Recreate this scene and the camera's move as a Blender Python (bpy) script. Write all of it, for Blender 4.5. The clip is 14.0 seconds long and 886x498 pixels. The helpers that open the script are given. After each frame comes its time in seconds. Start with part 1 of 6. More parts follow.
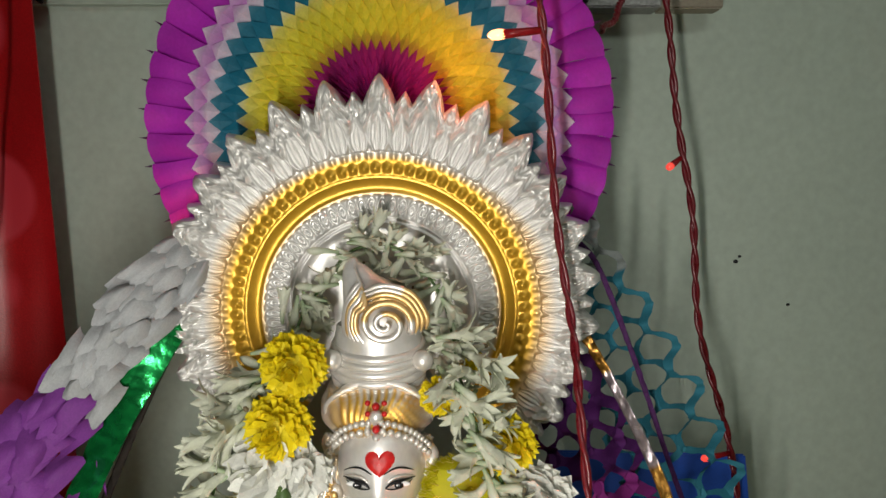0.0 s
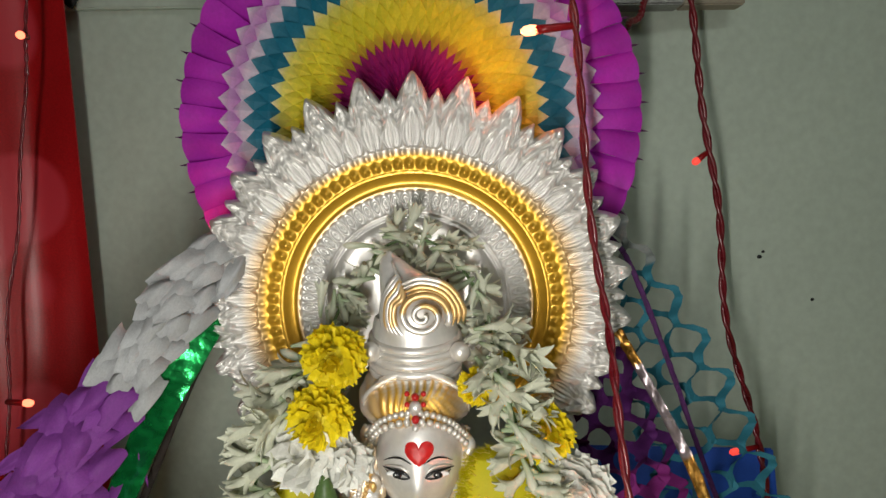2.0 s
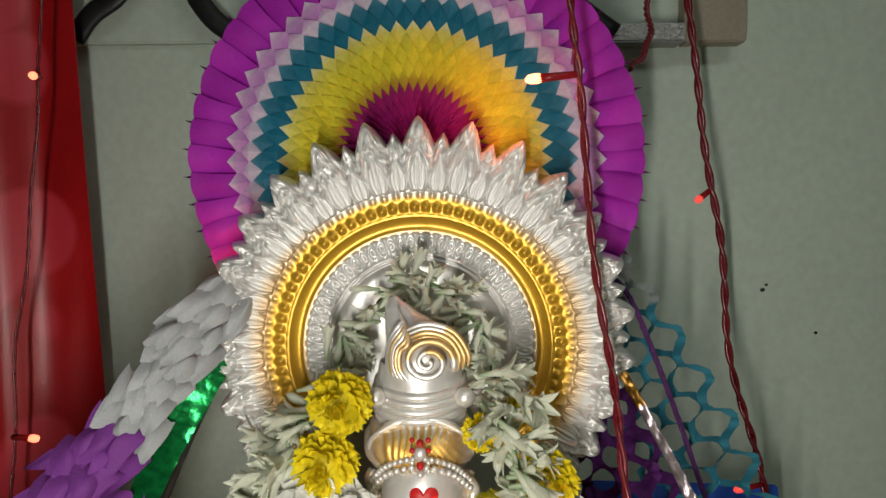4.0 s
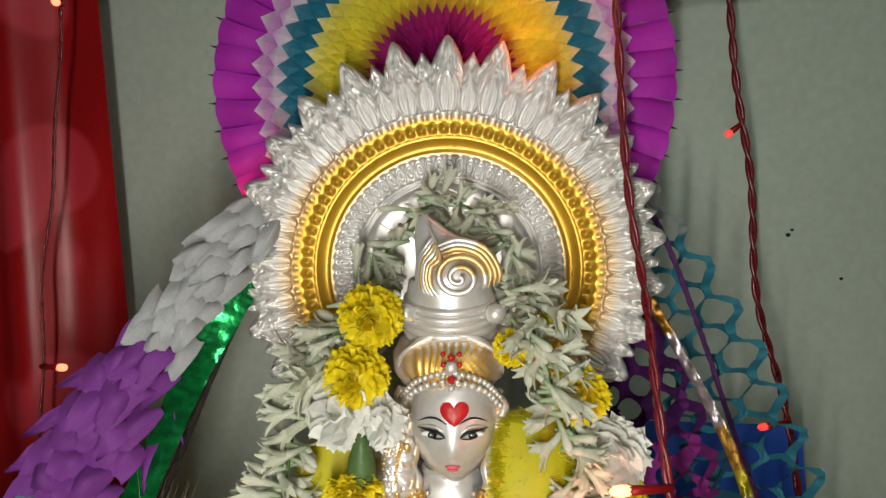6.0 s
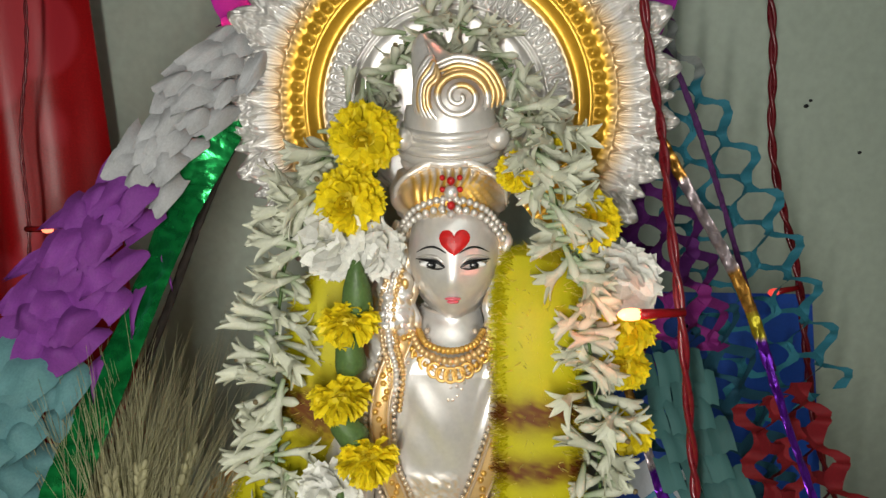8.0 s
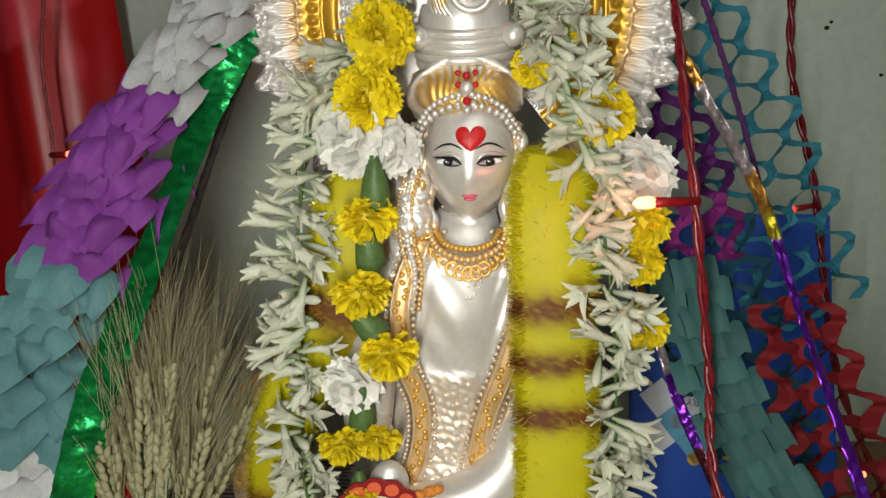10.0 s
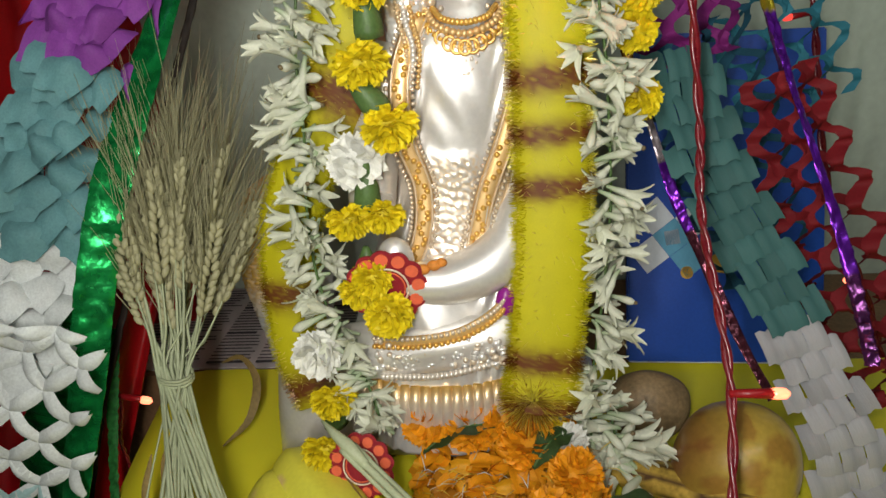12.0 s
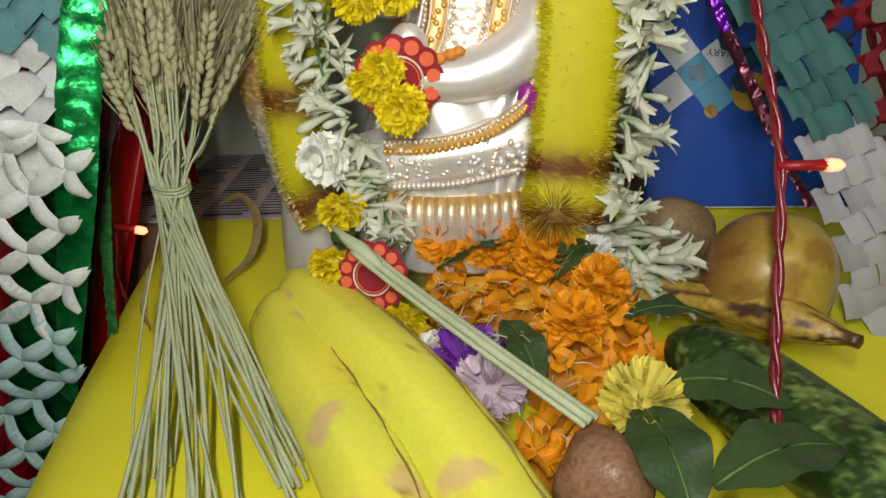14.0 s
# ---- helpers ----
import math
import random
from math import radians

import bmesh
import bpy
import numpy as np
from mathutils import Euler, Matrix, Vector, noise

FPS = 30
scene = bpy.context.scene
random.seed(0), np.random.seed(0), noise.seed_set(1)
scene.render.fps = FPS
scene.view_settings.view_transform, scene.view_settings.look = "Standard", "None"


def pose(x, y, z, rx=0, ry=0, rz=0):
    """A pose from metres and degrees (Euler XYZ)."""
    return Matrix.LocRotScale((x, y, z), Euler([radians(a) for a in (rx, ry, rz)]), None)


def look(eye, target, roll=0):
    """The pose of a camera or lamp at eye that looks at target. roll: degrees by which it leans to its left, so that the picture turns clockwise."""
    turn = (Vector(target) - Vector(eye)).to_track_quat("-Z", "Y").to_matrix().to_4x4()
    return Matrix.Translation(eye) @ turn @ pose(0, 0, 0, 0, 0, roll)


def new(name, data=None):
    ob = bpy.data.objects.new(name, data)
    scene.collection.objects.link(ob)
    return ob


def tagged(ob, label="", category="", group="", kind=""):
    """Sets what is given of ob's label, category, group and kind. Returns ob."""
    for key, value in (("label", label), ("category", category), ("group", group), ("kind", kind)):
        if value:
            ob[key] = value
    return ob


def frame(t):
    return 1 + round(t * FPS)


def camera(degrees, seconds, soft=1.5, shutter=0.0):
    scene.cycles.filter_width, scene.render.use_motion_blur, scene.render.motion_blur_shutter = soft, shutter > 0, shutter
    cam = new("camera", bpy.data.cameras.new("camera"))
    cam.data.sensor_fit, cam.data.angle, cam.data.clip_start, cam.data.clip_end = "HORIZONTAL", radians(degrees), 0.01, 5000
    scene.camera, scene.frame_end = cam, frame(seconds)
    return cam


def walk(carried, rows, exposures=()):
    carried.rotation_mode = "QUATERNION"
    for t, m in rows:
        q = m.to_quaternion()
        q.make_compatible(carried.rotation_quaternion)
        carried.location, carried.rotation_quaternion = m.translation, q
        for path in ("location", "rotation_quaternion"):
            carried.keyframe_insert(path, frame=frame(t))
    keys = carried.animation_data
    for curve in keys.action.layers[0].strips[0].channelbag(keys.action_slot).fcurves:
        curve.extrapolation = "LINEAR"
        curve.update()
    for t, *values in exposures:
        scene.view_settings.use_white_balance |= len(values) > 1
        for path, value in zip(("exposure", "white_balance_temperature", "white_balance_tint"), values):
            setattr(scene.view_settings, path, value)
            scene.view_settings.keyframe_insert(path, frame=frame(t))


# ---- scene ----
cam = camera(66.8, 14.0, soft=1.5)
METRES, EYE, TILT, LEAN, TURN = 0.5, 1.453, -6.0, 0.0, 0.0
ROWS = [
    (0.0, 0.0, 0.0, 0.0, -0.0, 0.0, 0.0),
    (0.5, -0.0029, -0.0041, 0.0053, 0.03, 0.51, -0.05),
    (1.0, -0.0097, 0.0019, 0.0043, 0.13, 0.36, 0.14),
    (1.5, -0.023, -0.0059, 0.0051, 0.92, 0.44, 0.09),
    (2.0, -0.04, -0.015, -0.0155, 0.82, 0.29, 0.46),
    (2.5, -0.0456, -0.008, -0.0249, 1.14, -0.12, 0.5),
    (3.0, -0.0408, -0.0163, 0.0345, 0.97, 1.66, 0.35),
    (5.5, -0.064, -0.0342, -0.0183, 1.52, 1.28, -0.12),
    (6.0, -0.0756, -0.0156, -0.0595, 1.91, -0.47, -0.08),
    (6.5, -0.0796, 0.0079, -0.104, 2.38, -2.14, 0.21),
    (7.0, -0.0764, 0.0275, -0.1485, 2.05, -3.21, 0.05),
    (7.5, -0.0728, 0.0393, -0.1904, 1.99, -4.9, 0.02),
    (10.0, -0.0743, 0.0134, -0.3192, 3.36, -8.73, 0.98),
    (10.5, -0.0719, -0.0062, -0.372, 2.91, -10.95, 1.9),
    (11.0, -0.0803, -0.0302, -0.446, 2.62, -13.25, 3.13),
    (11.5, -0.0754, -0.0507, -0.4853, 2.69, -14.33, 2.82),
    (12.0, -0.0761, -0.0645, -0.5286, 3.02, -15.53, 2.58),
    (12.5, -0.0919, -0.0794, -0.5817, 3.0, -17.14, 2.34),
    (13.0, -0.1004, -0.0856, -0.6482, 3.01, -18.89, 2.15),
    (13.5, -0.1175, -0.0718, -0.7177, 2.16, -20.3, 2.6),
    (14.0, -0.1227, -0.0532, -0.7516, 2.5, -21.32, 2.41),
]
EXPOSURES = [(0.0, 0.08), (3.2, 0.08), (7.5, 0.08), (11.0, 0.18), (14.0, 0.45)]
walk(cam, [(t, pose(0, 0, EYE, TILT, LEAN, TURN) @ pose(METRES * x, METRES * y, METRES * z, 90 + pitch, roll, yaw)) for t, x, y, z, yaw, pitch, roll in ROWS], EXPOSURES)

# ---- light: a dim room, and the phone's torch beside the lens ----
world = bpy.data.worlds.new("room_light")
world.use_nodes = True
world.node_tree.nodes["Background"].inputs[0].default_value = (0.8, 0.9, 1.0, 1)
world.node_tree.nodes["Background"].inputs[1].default_value = 0.015
scene.world = world


def area_lamp(name, at, target, sx, sy, watts, colour, spread=180):
    lamp = bpy.data.lights.new(name, "AREA")
    lamp.shape, lamp.size, lamp.size_y = "RECTANGLE", sx, sy
    lamp.energy, lamp.color, lamp.spread = watts, colour, radians(spread)
    ob = new(name, lamp)
    ob.matrix_world = look(at, target)
    return ob


area_lamp("phone_torch", (-0.09, -0.13, 1.25), (-0.05, 0.55, 1.16), 0.02, 0.36, 3.6, (1.0, 0.97, 0.9))
def glow_lamp(at, watts, colour):
    """The light that one of the little red lamps throws on what is near it."""
    lamp = bpy.data.lights.new("string_lamp_light", "POINT")
    lamp.energy, lamp.color, lamp.shadow_soft_size = watts, colour, 0.006
    new("string_lamp_light", lamp).location = at


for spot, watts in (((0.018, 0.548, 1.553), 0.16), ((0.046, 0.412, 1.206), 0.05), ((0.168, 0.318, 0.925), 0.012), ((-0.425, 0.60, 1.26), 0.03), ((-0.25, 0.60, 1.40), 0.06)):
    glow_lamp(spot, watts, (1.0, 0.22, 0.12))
# Unseen lamp, added as weak fill to even out wall and statue.
area_lamp("unseen_room_fill", (0.5, -0.6, 2.4), (0, 0.6, 1.1), 1.2, 0.12, 3.4, (0.93, 1.0, 0.93))


# ---- materials ----
def surface(name, colour, rough=0.6, metal=0.0, scale=30.0, var=0.25, fine=300.0, bump=0.15, through_light=0.0, coat=0.0, dye="", spread=0.0, second=None, mask="", ior=1.45):
    m = bpy.data.materials.new(name)
    m.use_nodes = True
    nt = m.node_tree
    nodes, link = nt.nodes, nt.links.new
    b = nodes["Principled BSDF"]
    coord = nodes.new("ShaderNodeTexCoord")
    big, small = nodes.new("ShaderNodeTexNoise"), nodes.new("ShaderNodeTexNoise")
    for n, s, d in ((big, scale, 4), (small, fine, 2)):
        n.inputs["Scale"].default_value, n.inputs["Detail"].default_value = s, d
        link(coord.outputs["Object"], n.inputs["Vector"])
    if dye:
        base = nodes.new("ShaderNodeAttribute")
        base.attribute_name = dye
        base = base.outputs["Color"]
    else:
        base = nodes.new("ShaderNodeRGB")
        base.outputs[0].default_value = (*colour, 1)
        base = base.outputs[0]
    if second:
        mix = nodes.new("ShaderNodeMix")
        mix.data_type = "RGBA"
        at = nodes.new("ShaderNodeAttribute")
        at.attribute_name = mask
        link(at.outputs["Fac"], mix.inputs["Factor"])
        link(base, mix.inputs["A"])
        mix.inputs["B"].default_value = (*second, 1)
        base = mix.outputs["Result"]
        turn = nodes.new("ShaderNodeMapRange")
        turn.inputs["To Min"].default_value, turn.inputs["To Max"].default_value = metal, 0.6
        link(at.outputs["Fac"], turn.inputs["Value"])
        link(turn.outputs[0], b.inputs["Metallic"])
    else:
        b.inputs["Metallic"].default_value = metal
    hsv = nodes.new("ShaderNodeHueSaturation")
    link(base, hsv.inputs["Color"])
    add = nodes.new("ShaderNodeMath")
    add.operation = "ADD"
    link(big.outputs["Fac"], add.inputs[0])
    link(small.outputs["Fac"], add.inputs[1])
    info = nodes.new("ShaderNodeObjectInfo")
    add2 = nodes.new("ShaderNodeMath")
    add2.operation = "MULTIPLY_ADD"
    link(info.outputs["Random"], add2.inputs[0])
    add2.inputs[1].default_value = spread
    link(add.outputs[0], add2.inputs[2])
    rng = nodes.new("ShaderNodeMapRange")
    rng.inputs["From Min"].default_value, rng.inputs["From Max"].default_value = 0.6, 1.4 + spread
    rng.inputs["To Min"].default_value, rng.inputs["To Max"].default_value = 1 - var, 1 + var
    link(add2.outputs[0], rng.inputs["Value"])
    link(rng.outputs[0], hsv.inputs["Value"])
    link(hsv.outputs[0], b.inputs["Base Color"])
    rr = nodes.new("ShaderNodeMapRange")
    rr.inputs["To Min"].default_value, rr.inputs["To Max"].default_value = max(0.03, rough - 0.12), min(1, rough + 0.12)
    link(big.outputs["Fac"], rr.inputs["Value"])
    link(rr.outputs[0], b.inputs["Roughness"])
    b.inputs["Coat Weight"].default_value = coat
    b.inputs["Coat Roughness"].default_value = 0.2
    b.inputs["IOR"].default_value = ior
    if bump:
        bm_ = nodes.new("ShaderNodeBump")
        bm_.inputs["Strength"].default_value, bm_.inputs["Distance"].default_value = bump, 0.002
        link(add.outputs[0], bm_.inputs["Height"])
        link(bm_.outputs[0], b.inputs["Normal"])
    if through_light:
        tr, ms = nodes.new("ShaderNodeBsdfTranslucent"), nodes.new("ShaderNodeMixShader")
        link(hsv.outputs[0], tr.inputs["Color"])
        ms.inputs[0].default_value = through_light
        link(b.outputs[0], ms.inputs[1])
        link(tr.outputs[0], ms.inputs[2])
        link(ms.outputs[0], nodes["Material Output"].inputs["Surface"])
    return m


def glow(name, colour, strength):
    m = bpy.data.materials.new(name)
    m.use_nodes = True
    b = m.node_tree.nodes["Principled BSDF"]
    b.inputs["Base Color"].default_value = (*colour, 1)
    b.inputs["Roughness"].default_value = 0.2
    b.inputs["Emission Color"].default_value = (*colour, 1)
    b.inputs["Emission Strength"].default_value = strength
    return m


WALL = surface("green_distemper", (0.53, 0.61, 0.52), 0.75, scale=3, var=0.10, fine=90, bump=0.12)
WALL_DARK = surface("concrete_ceiling", (0.45, 0.46, 0.42), 0.85, scale=4, var=0.12, fine=60)
FLOOR = surface("grey_floor", (0.3, 0.29, 0.27), 0.5, scale=5, var=0.2, fine=80)
WOOD = surface("brown_wood", (0.22, 0.12, 0.06), 0.55, scale=12, var=0.3, fine=150)
CLOTH = surface("yellow_cloth", (0.75, 0.69, 0.03), 0.45, scale=9, var=0.10, fine=900, bump=0.12)
RED_CLOTH = surface("red_satin", (0.36, 0.005, 0.008), 0.36, scale=8, var=0.3, fine=500, bump=0.1)


def printed(m, scale, reach, colour):
    """Round faded spots printed on the cloth."""
    nt = m.node_tree
    spots, cut, mix, coord = nt.nodes.new("ShaderNodeTexVoronoi"), nt.nodes.new("ShaderNodeMapRange"), nt.nodes.new("ShaderNodeMix"), nt.nodes.new("ShaderNodeTexCoord")
    spots.inputs["Scale"].default_value = scale
    nt.links.new(coord.outputs["Object"], spots.inputs["Vector"])
    cut.inputs["From Min"].default_value, cut.inputs["From Max"].default_value = reach, reach - 0.06
    nt.links.new(spots.outputs["Distance"], cut.inputs["Value"])
    base = nt.nodes["Principled BSDF"].inputs["Base Color"]
    mix.data_type = "RGBA"
    nt.links.new(cut.outputs[0], mix.inputs["Factor"])
    nt.links.new(base.links[0].from_socket, mix.inputs["A"])
    mix.inputs["B"].default_value = (*colour, 1)
    nt.links.new(mix.outputs["Result"], base)


printed(RED_CLOTH, 7.0, 0.42, (0.50, 0.03, 0.045))
BLACK = surface("black_iron", (0.012, 0.012, 0.013), 0.45, scale=40, var=0.3)
STEEL = surface("dull_steel", (0.3, 0.29, 0.28), 0.4, metal=0.8, scale=60, var=0.4, bump=0.3)
BEIGE = surface("beige_board", (0.33, 0.29, 0.22), 0.7, scale=20, var=0.15)
PEARL = surface("pearl_and_gold_paint", (0.71, 0.69, 0.66), 0.38, metal=0.5, scale=18, var=0.08, fine=240, bump=0.05, coat=0.25, second=(0.72, 0.40, 0.035), mask="gilding")
RED_PAINT = surface("red_paint", (0.5, 0.012, 0.012), 0.4, scale=60, var=0.3)
PINK_PAINT = surface("pink_paint", (0.7, 0.12, 0.16), 0.35, scale=60, var=0.1)
PURPLE_PAINT = surface("purple_paint", (0.25, 0.01, 0.22), 0.3, scale=60, var=0.15)
BLACK_PAINT = surface("black_paint", (0.01, 0.01, 0.012), 0.3, scale=60, var=0.1)
WHITE_PAINT = surface("white_paint", (0.8, 0.8, 0.8), 0.3, scale=60, var=0.05)
SANDAL = surface("sandal_paste", (0.62, 0.22, 0.03), 0.7, scale=90, var=0.3, bump=0.5)


# ---- mesh helpers ----
class Geo:
    """Collects faces, with a material slot and a paint value or colour for each vertex."""

    def __init__(self):
        self.v, self.f, self.m, self.a = [], [], [], []

    def add(self, verts, faces, slot=0, value=0.0):
        k = len(self.v)
        self.v.extend(tuple(p) for p in verts)
        self.a.extend(value + [value[-1]] * (len(verts) - len(value)) if isinstance(value, list) else [value] * len(verts))
        self.f.extend(tuple(i + k for i in f) for f in faces)
        self.m.extend([slot] * len(faces))
        return self

    def mesh(self, name, materials, paint="", smooth=True):
        me = bpy.data.meshes.new(name)
        me.from_pydata(self.v, [], self.f)
        for mt in materials if isinstance(materials, (list, tuple)) else [materials]:
            me.materials.append(mt)
        me.polygons.foreach_set("material_index", self.m)
        me.polygons.foreach_set("use_smooth", [smooth] * len(self.f))
        if paint == "gilding":
            me.attributes.new(paint, "FLOAT", "POINT").data.foreach_set("value", [float(x) for x in self.a])
        elif paint:
            flat = [c for x in self.a for c in (*x, 1.0)]
            me.attributes.new(paint, "FLOAT_COLOR", "POINT").data.foreach_set("color", flat)
        me.update()
        return me


def thing(name, label, category, at=(0, 0, 0), group="", kind="", data=None):
    ob = new(name, data)
    ob.location = at
    return tagged(ob, label, category, group, kind)


def part(name, mesh, parent, label="", m=None):
    ob = new(name, mesh)
    ob.parent = parent
    if m is not None:
        ob.matrix_basis = m
    if label:
        tagged(ob, label)
    return ob


def frames_along(pts, up=(0, -1, 0)):
    """Points with a tangent, a side and a normal each; the normal keeps near to up."""
    pts = [Vector(p) for p in pts]
    out = []
    for i, p in enumerate(pts):
        t = (pts[min(i + 1, len(pts) - 1)] - pts[max(i - 1, 0)]).normalized()
        u = Vector(up)
        s = t.cross(u)
        s = s.normalized() if s.length > 1e-5 else t.orthogonal().normalized()
        out.append((p, t, s, s.cross(t).normalized()))
    return out


def smooth_path(pts, n):
    """n points on a Catmull-Rom curve through pts."""
    pts = [Vector(p) for p in pts]
    ext = [pts[0] * 2 - pts[1]] + pts + [pts[-1] * 2 - pts[-2]]
    out = []
    for k in range(n):
        x = k / (n - 1) * (len(pts) - 1)
        i = min(int(x), len(pts) - 2)
        u = x - i
        a, b, c, d = ext[i:i + 4]
        out.append(0.5 * ((2 * b) + (c - a) * u + (2 * a - 5 * b + 4 * c - d) * u * u + (3 * b - a - 3 * c + d) * u ** 3))
    return out


def tube(pts, radii, n=10, flat=1.0, up=(0, -1, 0), ridge=0.0, ridges=0):
    """A capped tube; radii for each point; flat: its depth over its width."""
    fr = frames_along(pts, up)
    if not isinstance(radii, (list, tuple)):
        radii = [radii] * len(fr)
    v, f = [], []
    for (p, t, s, u), r in zip(fr, radii):
        for k in range(n):
            a = 2 * math.pi * k / n
            q = r * (1 + ridge * math.cos(ridges * a)) if ridge else r
            v.append(p + s * (q * math.cos(a)) + u * (q * flat * math.sin(a)))
    for i in range(len(fr) - 1):
        for k in range(n):
            l = (k + 1) % n
            f.append((i * n + k, i * n + l, (i + 1) * n + l, (i + 1) * n + k))
    f.append(tuple(range(n))[::-1])
    f.append(tuple((len(fr) - 1) * n + k for k in range(n)))
    return v, f


def ball(c, r, n=12, rings=8, turn=None):
    r = (r, r, r) if not isinstance(r, (list, tuple)) else r
    c = Vector(c)
    v = [Vector((0, 0, -r[2]))]
    for i in range(1, rings):
        p = math.pi * i / rings - math.pi / 2
        for k in range(n):
            a = 2 * math.pi * k / n
            v.append(Vector((r[0] * math.cos(p) * math.cos(a), r[1] * math.cos(p) * math.sin(a), r[2] * math.sin(p))))
    v.append(Vector((0, 0, r[2])))
    if turn is not None:
        v = [turn @ p for p in v]
    v = [p + c for p in v]
    f = [(0, 1 + (k + 1) % n, 1 + k) for k in range(n)]
    for i in range(rings - 2):
        for k in range(n):
            a, b = 1 + i * n + k, 1 + i * n + (k + 1) % n
            f.append((a, b, b + n, a + n))
    top, base = len(v) - 1, 1 + (rings - 2) * n
    f += [(base + k, base + (k + 1) % n, top) for k in range(n)]
    return v, f


def box(lo, hi, bevel=0.0):
    """The vertices and faces of a box with chamfered edges."""
    bm = bmesh.new()
    bmesh.ops.create_cube(bm, size=1)
    for v in bm.verts:
        v.co = Vector([(l + h) / 2 + c * (h - l) for l, h, c in zip(lo, hi, v.co)])
    if bevel:
        bmesh.ops.bevel(bm, geom=bm.edges[:], offset=bevel, segments=2, affect="EDGES")
    bm.verts.index_update()
    out = [v.co.copy() for v in bm.verts], [tuple(v.index for v in f.verts) for f in bm.faces]
    bm.free()
    return out


def grid(nu, nv, fn):
    """A sheet of nu x nv points from fn(u, v), u and v from 0 to 1."""
    v = [fn(i / (nu - 1), j / (nv - 1)) for i in range(nu) for j in range(nv)]
    f = [(i * nv + j, i * nv + j + 1, (i + 1) * nv + j + 1, (i + 1) * nv + j) for i in range(nu - 1) for j in range(nv - 1)]
    return v, f


def thick(vf, d):
    """A closed sheet: the back lies d behind, along y."""
    v, f = vf
    n = len(v)
    count = {}
    for q in f:
        for a, b in zip(q, q[1:] + q[:1]):
            count[(a, b)] = 1
    edges = [(a, b) for a, b in count if (b, a) not in count]
    back = [Vector(p) + Vector(d) for p in v]
    verts, faces = list(v) + back, list(f) + [tuple(i + n for i in q[::-1]) for q in f]
    for a, b in edges:
        k = len(verts)
        verts += [verts[b], verts[a], verts[a + n], verts[b + n]]
        faces.append((k, k + 1, k + 2, k + 3))
    return verts, faces


# ---- the room ----
def slab(name, lo, hi, material, label, category, bevel=0.0):
    return thing(name, label, category, kind="structure", data=Geo().add(*box(lo, hi, bevel)).mesh(name, material, smooth=False))


slab("floor", (-2.0, -2.0, -0.1), (2.0, 1.03, 0.0), FLOOR, "grey cement floor of the room", "floor")
slab("wall_north", (-2.0, 0.93, 0.0), (2.0, 1.03, 2.8), WALL, "pale green distempered wall with small marks", "wall")
slab("wall_south", (-2.0, -2.1, 0.0), (2.0, -2.0, 2.8), WALL, "pale green plain wall", "wall")
slab("wall_east", (2.0, -2.1, 0.0), (2.1, 1.03, 2.8), WALL, "pale green plain wall", "wall")
slab("wall_west", (-2.1, -2.1, 0.0), (-2.0, 1.03, 2.8), WALL, "pale green plain wall", "wall")
slab("ceiling", (-2.1, -2.1, 2.8), (2.1, 1.03, 2.9), WALL_DARK, "pale plain ceiling", "ceiling")


# ---- the painted plaster statue, one mesh ----
HALO = Vector((-0.053, 0.575, 1.339))


def hump(d, w):
    return math.exp(-(d / w) ** 2)


